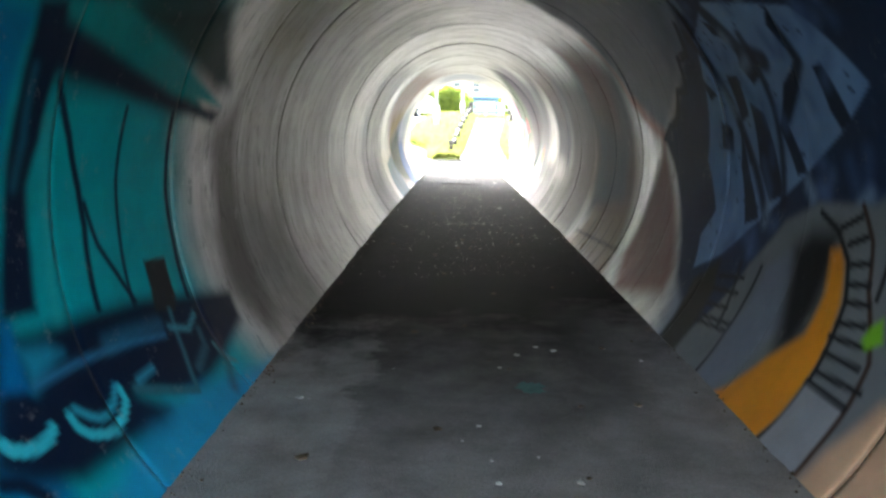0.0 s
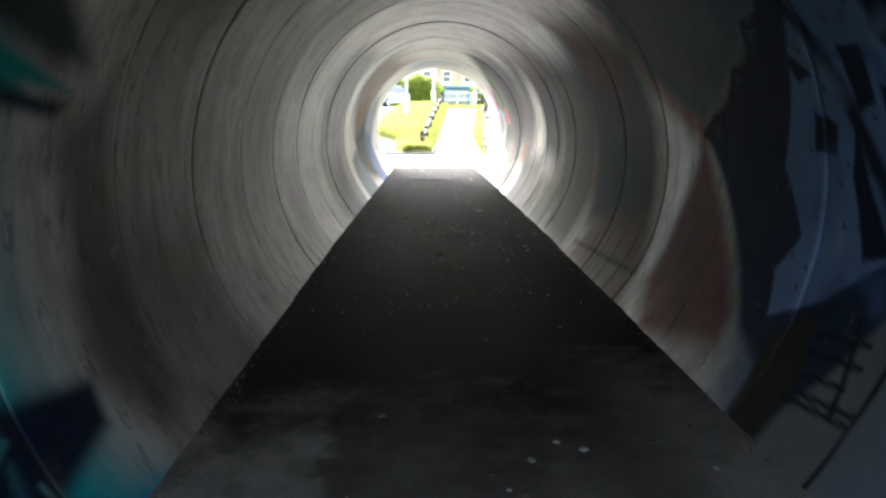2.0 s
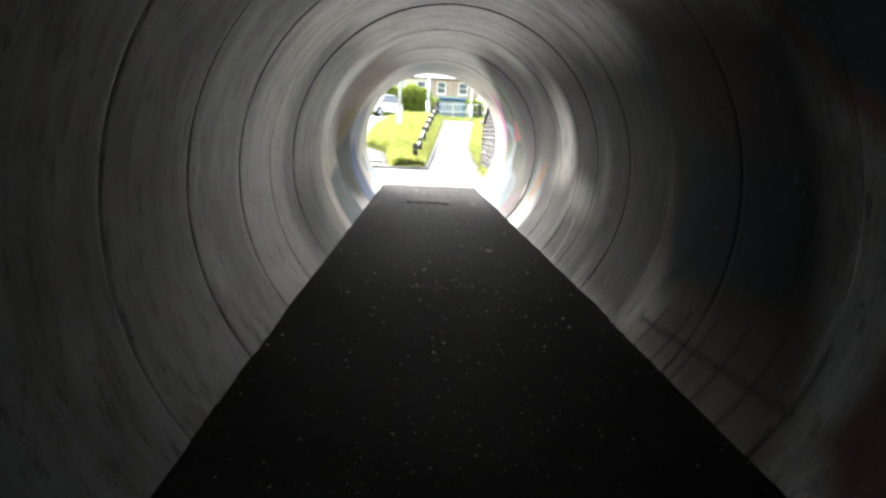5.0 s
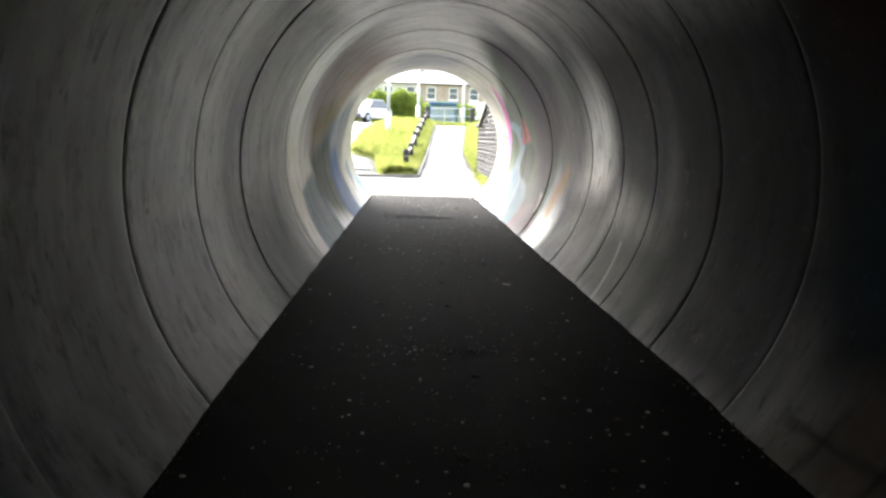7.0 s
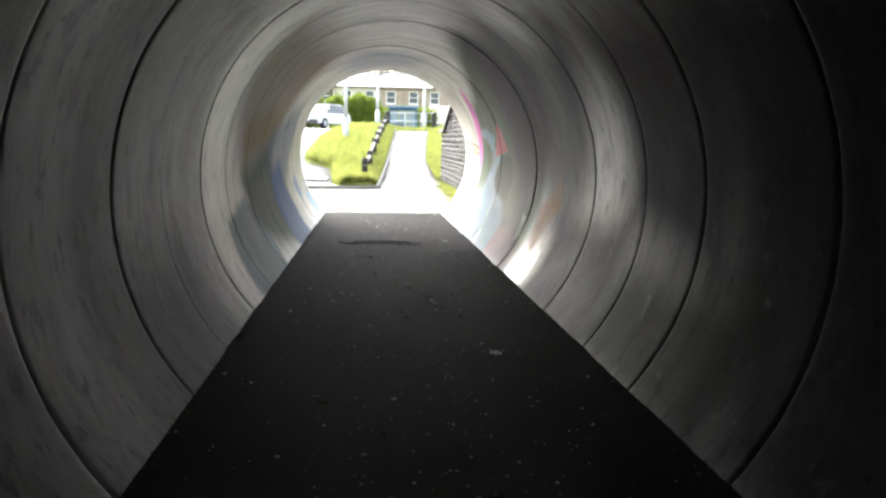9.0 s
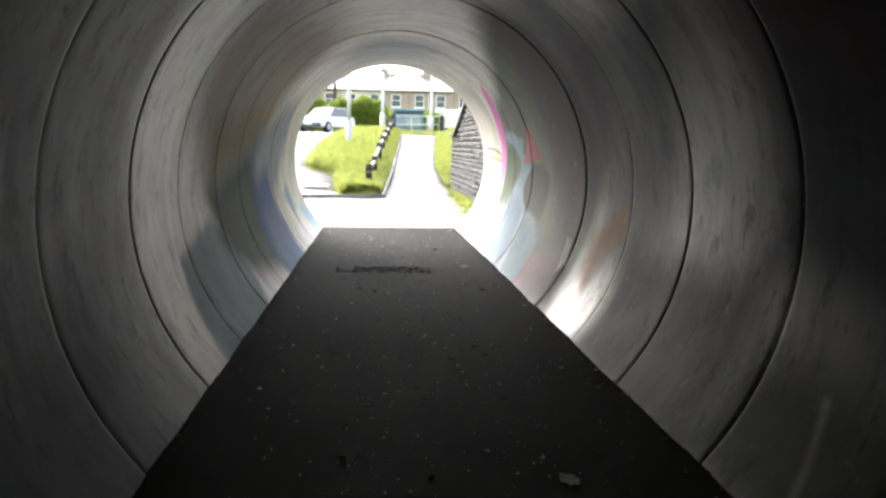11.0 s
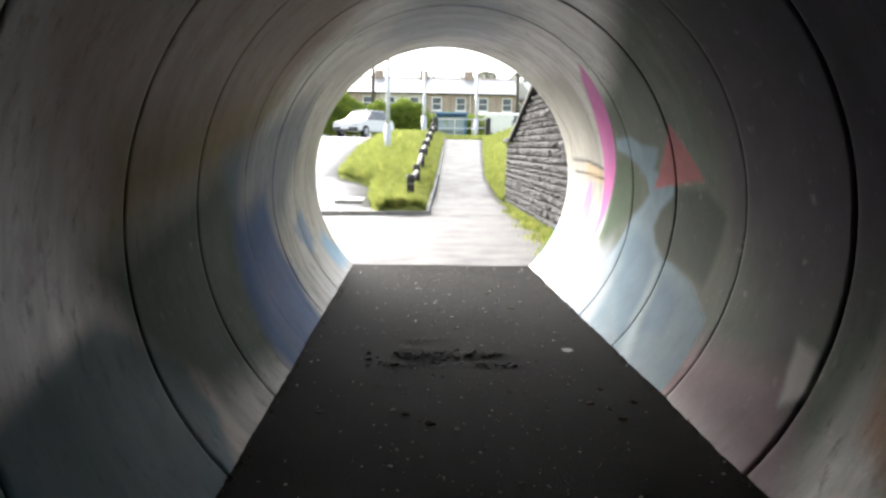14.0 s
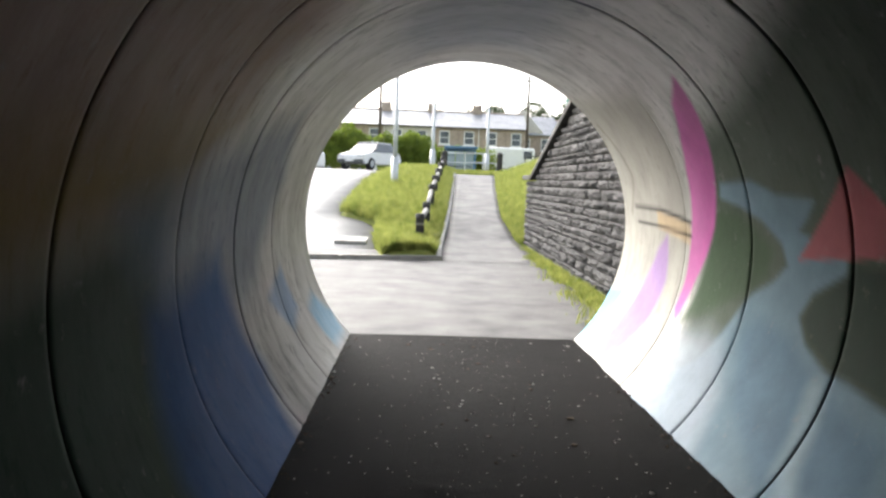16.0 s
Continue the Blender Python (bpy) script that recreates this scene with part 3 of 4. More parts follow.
fill([(19.9, -15), (19.7, -11), (19.35, -12.5), (19.04, -18.2), (18.46, -22.5), (18.4, -32), (19.0, -40), (19.6, -30)], (0.12, 0.23, 0.33), 0.07, 0.8)
line([(19.0, -20), (18.9, -34), (18.6, -46)], (0.42, 0.58, 0.66), 0.14, 0.08, 0.8)
fill([(17.06, -18.5), (16.88, -19.0), (16.83, -26.0), (16.96, -29.7), (17.03, -23.9)], (0.75, 0.74, 0.72), 0.03, 0.8)
fill([(18.88, 21.4), (19.4, 3.2), (18.44, 7.2)], (0.50, 0.13, 0.15), 0.015, 0.95)
fill([(20.9, 46), (22.7, 52), (22.7, -46), (20.9, -46)], (0.33, 0.32, 0.27), 0.15, 0.8)
fill([(20.1, 47), (20.17, 36), (20.26, 25.8), (20.36, 15.8), (20.45, 7.1), (20.57, -0.5), (20.71, -8.6), (20.84, -21), (20.93, -17.2), (20.89, -9.6), (20.88, -0.2), (20.85, 7.7), (20.81, 15.4), (20.78, 21.7), (20.67, 29.6), (20.45, 40)], (0.66, 0.13, 0.46), 0.02, 0.92)
fill([(21.36, 2.3), (21.56, -2.7), (21.73, -14.4), (21.89, -27.7), (21.95, -42), (21.55, -42), (21.32, -22.9), (21.26, -11.7)], (0.34, 0.20, 0.46), 0.035, 0.85)
fill([(22.16, -19.1), (22.6, -22.0), (22.6, -43.9), (22.3, -36.7)], (0.16, 0.52, 0.66), 0.04, 0.85)
fill([(21.6, 8.8), (20.87, 6.4), (20.87, 0.6), (21.6, 3.5)], (0.55, 0.40, 0.22), 0.02, 0.75)
line([(22.17, 9.5), (21.5, 9.3), (20.87, 6.9)], INK, 0.03, 0.015, 0.9)
line([(22.12, 4.4), (21.52, 4.1), (20.87, 3.3)], INK, 0.025, 0.015, 0.9)
line([(22.4, 40), (22.1, 20), (22.3, 7)], (0.2, 0.18, 0.14), 0.03, 0.02)
fill([(15.5, 196), (16.5, 190), (17.1, 203), (17.15, 215), (16.8, 230), (15.2, 230)], (0.09, 0.24, 0.30), 0.06, 0.8)
fill([(15.6, 120), (18.8, 110), (19.6, 128), (19.4, 150), (18.3, 172), (16.4, 182), (15.8, 160)], (0.34, 0.15, 0.08), 0.4, 0.75)
fill([(16.6, 164), (19.4, 152), (18.9, 170), (16.6, 184)], (0.30, 0.19, 0.01), 0.3, 0.88)
fill([(16.5, 182), (18.7, 168), (18.9, 196), (18.5, 222), (17.3, 216), (16.7, 198)], (0.01, 0.06, 0.03), 0.2, 0.95)
fill([(18.3, 170), (20.8, 146), (21.2, 165), (20.4, 190), (19.0, 200)], (0.15, 0.22, 0.30), 0.2, 0.7)
fill([(18.6, 186), (19.6, 180), (20.0, 208), (19.7, 230), (18.3, 230)], (0.03, 0.13, 0.36), 0.15, 0.9)
fill([(20.6, 196), (21.2, 190), (21.4, 204), (21.0, 208)], (0.12, 0.32, 0.6), 0.06, 0.6)
fill([(21.7, 207), (22.1, 204), (22.5, 214), (22.4, 222), (21.8, 222)], (0.2, 0.5, 0.72), 0.08, 0.7)
fill([(19.6, 70), (21.6, 74), (21.8, 110), (20.8, 118), (19.4, 105)], (0.30, 0.38, 0.48), 0.3, 0.6)


def paint_of(y, a):
    P = np.column_stack((y, a * DEG))
    out = np.zeros((len(P), 4))
    out[:, :3] = 0.3
    lo, hi = y.min() - 0.9, y.max() + 0.9
    for kind, pts, colour, soft, strength, width in LAYERS:
        ys = [p[0] for p in pts]
        if max(ys) < lo or min(ys) > hi:
            continue
        d = inside(P, pts) if kind == "fill" else stroke(P, pts, width)
        k = np.clip(0.5 - d / (2 * soft), 0, 1)
        k = (k * k * (3 - 2 * k) * strength)[:, None]
        out[:, :3] = (out[:, :3] * out[:, 3:] * (1 - k) + np.array(colour) * k) / np.maximum(out[:, 3:] * (1 - k) + k, 1e-6)
        out[:, 3:] = out[:, 3:] * (1 - k) + k
    return out


# ---- tunnel ----
tunnel = empty("wall_tunnel", (0, 0, 0), "round tunnel of precast concrete pipe rings with mural paint and painted-in shade", "tunnel wall", kind="structure")


def pipe_ring(y0, y1, index):
    """One precast ring: inner face with chamfered lips, end faces and outer face."""
    na, ny = (430, 80) if y0 < 7.0 else (290, 42)
    ang = np.radians(np.linspace(-50, 230, na))
    gap = 0.003
    us = np.concatenate(([0, 0.007], np.linspace(0.03, (y1 - y0 - 2 * gap) - 0.03, ny), [(y1 - y0 - 2 * gap) - 0.007, y1 - y0 - 2 * gap]))
    lip = 0.003 + 0.005 * ((index * 0.618) % 1.0)
    off = np.concatenate(([lip, 0.0012], np.zeros(ny), [0.0012, lip]))
    rng = np.random.RandomState(index + 3)
    dx, dz, dr = rng.uniform(-0.003, 0.003), rng.uniform(-0.003, 0.003), rng.uniform(-0.002, 0.002)
    ys = y0 + gap + us
    V, F = [], []
    grids = ((ys, R + dr + off), (ys[[0, -1]], np.full(2, R + 0.18)))
    for yy, rr in grids:
        for y, r in zip(yy, rr):
            cz = axis_z(y) + dz
            chip = 0.006 * np.maximum(0, np.sin(ang * 23 + index) * np.sin(ang * 57 + 2 * index)) if r > R + dr + 0.0025 and r < R + 0.1 else 0
            rad = r + chip - taper(y)
            V.append(np.column_stack((CX + dx + rad * np.cos(ang), np.full(na, y), cz + rad * np.sin(ang))))
    rows = len(ys)
    seq = list(range(rows)) + [rows + 1, rows, 0]
    for i, j in zip(seq, seq[1:]):
        A, B = i * na, j * na
        F += [(A + k, B + k, B + k + 1, A + k + 1) for k in range(na - 1)]
    V = np.vstack(V)
    ob = raw("pipe_ring", V.tolist(), F, CONCRETE, tunnel, True)
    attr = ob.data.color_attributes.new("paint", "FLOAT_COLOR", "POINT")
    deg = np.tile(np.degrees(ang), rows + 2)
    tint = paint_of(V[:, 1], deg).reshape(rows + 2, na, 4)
    for row in (0, rows - 1):
        # grime in the joint, heavier on some joints and stretches than on others
        y = V[row * na, 1]
        for k in range(na):
            g = 0.55 + 0.9 * noise.noise((k * 0.02, round(y, 1) * 3.7, 4.0))
            g = min(0.95, max(0.2, g))
            tint[row, k, :3] = tint[row, k, :3] * (1 - g) + np.array((0.04, 0.037, 0.034)) * g
            tint[row, k, 3] = max(g, tint[row, k, 3])
    attr.data.foreach_set("color", tint.astype(np.float32).ravel())
    return ob


edges = [Y0, *JOINTS, Y1]
for i, (a, b) in enumerate(zip(edges, edges[1:])):
    pipe_ring(a, b, i)
# dark sealing behind the joints
na = 120
V, F = [], []
for y in edges:
    for k in range(na):
        a = radians(-52 + 284 * k / (na - 1))
        V.append((CX + (R + 0.05 - taper(y)) * math.cos(a), min(max(y, Y0 + 0.02), Y1 - 0.02), axis_z(y) + (R + 0.05 - taper(y)) * math.sin(a)))
for i in range(len(edges) - 1):
    F += [(i * na + k, (i + 1) * na + k, (i + 1) * na + k + 1, i * na + k + 1) for k in range(na - 1)]
raw("joint_seal", V, F, JOINT, tunnel)


def floor_height(x, y):
    h = 0.006 * noise.noise((x * 2.0, y * 2.0, 0)) + 0.003 * noise.noise((x * 9, y * 9, 3))
    for yc, x0, x1, depth in ((11.57, -0.1, 1.0, 0.007), (18.55, 0.1, 0.95, 0.02), (18.95, 0.15, 0.5, 0.012), (15.9, 0.2, 0.7, 0.006)):
        if x0 < x < x1:
            w = 0.07 * noise.noise((x * 4, yc, 7))
            d = abs(y - yc - w)
            if d < 0.16:
                h += -depth * math.cos(d / 0.16 * math.pi / 2) * (0.5 + noise.noise((x * 7, y * 7, 1))) + 0.5 * depth * math.exp(-((d - 0.13) / 0.05) ** 2)
    return h


nx, nyf = 56, 640
V, F = [], []
for j in range(nyf):
    y = Y0 - 0.1 + (Y1 - Y0 + 0.1) * j / (nyf - 1)
    for i in range(nx):
        x = CX + (2 * i / (nx - 1) - 1) * (half(y) + 0.03)
        V.append((x, y, floor_height(x, y)))
F = [(j * nx + i, j * nx + i + 1, (j + 1) * nx + i + 1, (j + 1) * nx + i) for j in range(nyf - 1) for i in range(nx - 1)]
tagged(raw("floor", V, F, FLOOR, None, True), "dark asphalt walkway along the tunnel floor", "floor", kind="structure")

# ---- ground outside ----
xs = sorted(set([-900, -400, -200, -100, -60, -40, -25] + [round(-15 + 0.5 * i, 2) for i in range(61)] + [25, 40, 60, 100, 200, 400, 900]))
yg = sorted(set([-900, -400, -150, -60, -30, -10, 0, 5, 10, 15, 20] + [22 + 0.5 * i for i in range(81)] + [64, 68, 72, 80, 90, 100, 110, 130, 160, 200, 300, 400, 900]))
V = [(x, y, rise(y) - 0.05 + (bank(x, y) if y < 60 else 0)) for y in yg for x in xs]
n_x = len(xs)
F = [(j * n_x + i, j * n_x + i + 1, (j + 1) * n_x + i + 1, (j + 1) * n_x + i) for j in range(len(yg) - 1) for i in range(n_x - 1)]
tagged(raw("ground", V, F, SOIL, None, True), "rough grassy ground rising away from the tunnel", "ground", kind="structure")


def strip(name, ys, left, right, lift, material, label, category, n=6, thick=0.06):
    V, F = [], []
    for y in ys:
        l, r = left(y), right(y)
        for i in range(n + 1):
            x = l + (r - l) * i / n
            V.append((x, y, rise(y) + lift + 0.012 * noise.noise((x * 1.3, y * 1.3, 5))))
    w = n + 1
    F = [(j * w + i, j * w + i + 1, (j + 1) * w + i + 1, (j + 1) * w + i) for j in range(len(ys) - 1) for i in range(n)]
    m = len(V)
    for j, y in enumerate(ys):
        V.append((V[j * w][0], y, V[j * w][2] - thick))
        V.append((V[j * w + n][0], y, V[j * w + n][2] - thick))
    for j in range(len(ys) - 1):
        F.append((j * w, (j + 1) * w, m + 2 * j + 2, m + 2 * j))
        F.append(((j + 1) * w + n, j * w + n, m + 2 * j + 1, m + 2 * j + 3))
    return tagged(raw(name, V, F, material, None, True), label, category, kind="structure")


def verge_front(x):
    return 28.81 + (x + 1.79) * 0.2


strip("pavement", [22.5 + 0.4 * i for i in range(21)], lambda y: -9.0, lambda y: 2.52, 0.004, ASPHALT, "worn grey asphalt forecourt outside the tunnel mouth", "pavement", 24)
strip("pavement_south", [Y0 - 0.1 - 0.8 * i for i in range(16)][::-1], lambda y: -6.0, lambda y: 7.0, 0.0, ASPHALT, "pale worn asphalt forecourt behind the near mouth", "pavement", 16)
strip("footpath", [28.9 + 0.5 * i for i in range(37)], lambda y: path_edge(y)[0], lambda y: path_edge(y)[1], 0.012, ASPHALT, "damp asphalt footpath climbing beside the verge", "footpath", 8)
strip("road", [30.4 + 0.6 * i for i in range(56)], lambda y: -30.0, lambda y: grass_west(y) - 0.02 if y < 55 else 30.0, 0.0, ROADMAT, "pale worn asphalt road climbing past the verge", "road", 30)
# verge: a raised sheet of turf between the kerb, the road and the footpath
V, F = [], []
vn = 16
for j in range(56):
    y = 28.75 + 0.5 * j
    for i in range(vn + 1):
        k = i / vn
        l, r = grass_west(y), path_edge(y)[0] - 0.1
        x = l + (r - l) * k
        yy = max(y, verge_front(x) + 0.05)
        e = min(1.0, 4 * min(k, 1 - k) + 0.2)
        V.append((x, yy - (0.03 if j == 0 else 0), rise(yy) - 0.04 if j == 0 or i in (0, vn) else rise(yy) + 0.05 + 0.12 * e + 0.05 * noise.noise((x * 1.5, yy * 1.5, 2))))
F = [(j * (vn + 1) + i, j * (vn + 1) + i + 1, (j + 1) * (vn + 1) + i + 1, (j + 1) * (vn + 1) + i) for j in range(55) for i in range(vn)]
tagged(raw("verge", V, F, SOIL, None, True), "grass verge between the road and the footpath", "grass verge", kind="structure")

# kerb stones along the front of the verge and a timber edging along the path
kerb = empty("kerb", (0, 0, 0), "low concrete kerb stones edging the grass verge", "kerb", kind="structure")


def kerb_stone(a, b, w, h):
    a, b = Vector(a), Vector(b)
    d = (b - a).normalized()
    s = Vector((-d.y, d.x, 0)) * w / 2
    bm = bmesh.new()
    vs = [bm.verts.new(p) for p in (a - s, a + s, b + s, b - s)]
    vs2 = [bm.verts.new(p + Vector((0, 0, h))) for p in (a - s, a + s, b + s, b - s)]
    for q in ((3, 2, 1, 0),):
        bm.faces.new([vs[i] for i in q])
    bm.faces.new(vs2)
    for i in range(4):
        bm.faces.new((vs[i], vs[(i + 1) % 4], vs2[(i + 1) % 4], vs2[i]))
    bmesh.ops.bevel(bm, geom=[e for e in bm.edges if e.verts[0] in vs2 and e.verts[1] in vs2], offset=0.015, segments=2, affect="EDGES")
    part("kerb_stone", bm, KERBMAT, kerb)


for k in range(8):
    x0, x1 = -6.7 + 0.91 * k, -6.7 + 0.91 * (k + 1) - 0.012
    kerb_stone((x0, verge_front(x0) - 0.06, -0.05), (x1, verge_front(x1) - 0.06, -0.05), 0.13, 0.13)
for k in range(19):
    y0, y1 = 29.35 + 0.92 * k, 30.9 + 0.92 * (k + 1) - 0.012
    kerb_stone((path_edge(y0)[0] - 0.05, y0, rise(y0) - 0.04), (path_edge(y1)[0] - 0.05, y1, rise(y1) - 0.04), 0.07, 0.11)
slab = boxed(-1.6, -0.95, 31.2, 33.6, -0.05, 0.13, 0.02)
tagged(link("concrete_slab", slab, KERBMAT), "pale concrete slab beside the grass verge", "slab")

# ---- embankment and headwalls ----


def headwall(name, y, thick, label):
    """Wall with a round hole round the pipe's end."""
    n = 64
    cz = axis_z(y)
    V, F = [], []
    for yy in (y, y + thick):
        for k in range(n + 1):
            a = radians(-50 + 280 * k / n)
            V.append((CX + (R + 0.185) * math.cos(a), yy, max(-0.3, cz + (R + 0.185) * math.sin(a))))
        for k in range(n + 1):
            a = radians(-50 + 280 * k / n)
            c, s = math.cos(a), math.sin(a)
            m = max(abs(c) / 4.5, abs(s) / (3.2 if s > 0 else 1.5))
            V.append((CX + c / m, yy, max(-0.3, cz + s / m)))
    w = n + 1
    for k in range(n):
        F.append((k, k + 1, w + k + 1, w + k))
        F.append((2 * w + k + 1, 2 * w + k, 3 * w + k, 3 * w + k + 1))
        F.append((w + k, w + k + 1, 3 * w + k + 1, 3 * w + k))
        F.append((k + 1, k, 2 * w + k, 2 * w + k + 1))
    return tagged(raw(name, V, F, KERBMAT), label, "headwall", kind="structure")


headwall("wall_north", Y1 - 0.42, 0.4, "concrete headwall round the tunnel's far mouth")
headwall("wall_south", Y0 + 0.02, 0.4, "concrete headwall round the tunnel's near mouth")
V, F = [], []
ex = [CX + q for q in (-60, -30, -14, -4.3, -2.2, 0, 2.2, 4.3, 14, 30, 60)]
ey = [Y0 + 0.1, 4, 8, 12, 16, 20, Y1 - 0.1]
for y in ey:
    for x in ex:
        V.append((x, y, 3.55 + 0.3 * math.sin((y - Y0) / (Y1 - Y0) * math.pi) + 0.1 * noise.noise((x, y, 0))))
w = len(ex)
F = [(j * w + i, j * w + i + 1, (j + 1) * w + i + 1, (j + 1) * w + i) for j in range(len(ey) - 1) for i in range(w - 1)]
base = len(V)
for y in (ey[0], ey[-1]):
    for x in ex:
        V.append((x, y, -0.1))
for i in range(w - 1):
    if abs((ex[i] + ex[i + 1]) / 2 - CX) > 4.2:
        F.append((i, i + 1, base + i + 1, base + i))
        j = (len(ey) - 1) * w
        F.append((j + i + 1, j + i, base + w + i, base + w + i + 1))
tagged(raw("embankment", V, F, SOIL, None, False), "grassy railway embankment over the tunnel", "embankment", kind="structure")

# ---- wing wall of rough stone beside the forecourt ----
WX = 2.5


def wall_top(y):
    return 1.55 if y > 31.3 else 1.55 + (31.3 - y) * 0.30


wing = empty("wall_east", (0, 0, 0), "dark rough-faced stone wing wall with a sloping coping", "stone wall", kind="structure")
V = [(WX + 0.045, 22.2, -0.2), (WX + 0.045, 32.28, -0.2), (WX + 0.045, 32.28, 1.5), (WX + 0.045, 31.3, 1.5), (WX + 0.045, 22.2, wall_top(22.2) - 0.05)]
V += [(x + 0.4, y, z) for x, y, z in V]
F = [(0, 4, 3, 2, 1), (5, 6, 7, 8, 9)] + [(i, (i + 1) % 5, 5 + (i + 1) % 5, 5 + i) for i in range(5)]
raw("core", V, F, MORTAR, wing)


def coping(a, b):
    a, b = Vector(a), Vector(b)
    d = b - a
    bm = boxed(-0.1, 0.5, 0, d.length, 0, 0.1, 0.018)
    m = Matrix.Translation(a) @ Matrix.Rotation(math.atan2(d.z, d.y), 4, "X")
    bmesh.ops.transform(bm, matrix=m, verts=bm.verts)
    part("coping_stone", bm, STONE, wing, "dark coping stone")


coping((WX, 31.35, 1.52), (WX, 32.4, 1.52))
for k in range(9):
    y0, y1 = 31.3 - 1.0 * k, 31.3 - 1.0 * (k + 1) + 0.015
    coping((WX, y1, wall_top(y1) - 0.03), (WX, y0, wall_top(y0) - 0.03))


def stone_mesh(seed):
    """A rough-faced block one metre by one metre, standing out towards -x."""
    rng = random.Random(seed)
    n = 4
    V, F = [], []
    for j in range(n + 1):
        for i in range(n + 1):
            u, v = i / n, j / n
            edge = min(u, 1 - u, v, 1 - v)
            V.append((-(0.0 if edge == 0 else rng.uniform(0.012, 0.05)), u + (rng.uniform(-0.06, 0.06) if 0 < i < n else 0), v + (rng.uniform(-0.06, 0.06) if 0 < j < n else 0)))
    F = [(j * (n + 1) + i, (j + 1) * (n + 1) + i, (j + 1) * (n + 1) + i + 1, j * (n + 1) + i + 1) for j in range(n) for i in range(n)]
    ring = [i for i in range(n + 1)] + [(j + 1) * (n + 1) + n for j in range(n)] + [n * (n + 1) + n - 1 - i for i in range(n)] + [(n - 1 - j) * (n + 1) for j in range(n - 1)]
    m = len(V)
    V += [(0.06, V[i][1], V[i][2]) for i in ring]
    for k in range(len(ring)):
        q = (k + 1) % len(ring)
        F.append((ring[k], ring[q], m + q, m + k))
    me = bpy.data.meshes.new("stone")
    me.from_pydata(V, [], F)
    me.materials.append(STONE)
    return me


STONES = [stone_mesh(s) for s in range(10)]
rng = random.Random(4)
z = 0.0
count = 0
while z < 4.2:
    h = rng.choice((0.08, 0.1, 0.12, 0.15))
    y = 32.3
    while y > 22.5:
        w = rng.uniform(0.16, 0.46)
        y0 = max(y - w, 22.4)
        if z + h < wall_top((y + y0) / 2) - 0.01:
            st = new("stone", rng.choice(STONES))
            st.parent = wing
            st.location = (WX + rng.uniform(-0.012, 0.012), y0 + 0.008, z + 0.007)
            st.scale = (rng.uniform(0.7, 1.3), y - y0 - 0.016, h - 0.014)
            count += 1
        y = y0
    z += h

# ---- timber post and rail fence along the verge ----


def fence_post(at, lean):
    e = empty("fence_post", at, "short black timber bollard with a chamfered pale-topped head", "bollard", "bollards along the footpath")
    bm = boxed(-0.085, 0.085, -0.085, 0.085, -0.25, 0.56, 0.02)
    part("shaft", bm, TIMBER, e)
    bm = bmesh.new()
    rod(bm, (0, 0, 0.56), (0, 0, 0.63), 0.105, 0.07, 8)
    part("cap", bm, TIMBER, e)
    bm = boxed(-0.088, 0.088, -0.088, 0.088, 0.40, 0.45, 0.004)
    part("band", bm, RAILTIMBER, e, "pale band round the post")
    e.rotation_euler = (radians(lean), radians(lean * 0.7), 0)
    return e


def post_at(k):
    y = 30.5 + 2.4 * k
    return 0.16 + 0.98 * (y - 30.5) / 17.0, y


for k in range(8):
    x, y = post_at(k)
    fence_post((x, y, rise(y) + 0.12), rng.uniform(-1.5, 1.5))
for k in range(7):
    (xa, ya), (xb, yb) = post_at(k), post_at(k + 1)
    za, zb = rise(ya) + 0.58, rise(yb) + 0.58
    bm = rodded((xa, ya + 0.09, za), (xb, yb - 0.09, zb), 0.055, 0.055, 12)
    tagged(link("fence_rail", bm, RAILTIMBER, None, "", True), "pale weathered round timber rail between posts", "fence rail", "rails along the footpath")

# ---- metal railing across the top of the path ----
railing = empty("railing", (1.2, 49.5, rise(49.5)), "low galvanised tube railing at the top of the path", "railing")
for k in range(4):
    x = 0.12 + 0.82 * k
    part("post", rodded((x, 0, -0.1), (x, 0, 0.95), 0.03), STEEL, railing)
for h in (0.5, 0.92):
    part("rail", rodded((0.0, 0, h), (2.75, 0, h + 0.05), 0.028), STEEL, railing)
railing2 = empty("railing", (5.2, 52.0, rise(52.0)), "dark tube railing above the grass bank", "railing")
for k in range(6):
    part("post", rodded((0.9 * k, 0, -0.1), (0.9 * k, 0, 1.0), 0.03), DARKSTEEL, railing2)
for h in (0.55, 0.98):
    part("rail", rodded((0, 0, h), (4.5, 0, h), 0.028), DARKSTEEL, railing2)
for x, y in ((1.2, 48.6), (3.65, 49.0)):
    e = empty("gate_post", (x, y, rise(y)), "stout dark timber post at the end of the railing", "post", "end posts")
    part("shaft", boxed(-0.12, 0.12, -0.12, 0.12, -0.2, 0.95, 0.02), TIMBER, e)
    part("cap", rodded((0, 0, 0.95), (0, 0, 1.02), 0.13, 0.08, 8), TIMBER, e)

# ---- poles ----


def lamp_column(at, height, r, material, label):
    e = empty("lamp_column", at, label, "lamp column")
    part("shaft", rodded((0, 0, -0.2), (0, 0, height), r, r * 0.7, 14), material, e, "", True)
    part("base", rodded((0, 0, -0.2), (0, 0, 1.0), r * 1.45, r * 1.35, 14), material, e, "", True)
    part("collar", rodded((0, 0, 1.0), (0, 0, 1.05), r * 1.35, r, 14), material, e)
    return e


lamp_column((-0.68, 40.0, rise(40) + 0.02), 4.3, 0.085, STEEL, "pale grey steel lamp column rising from the verge")
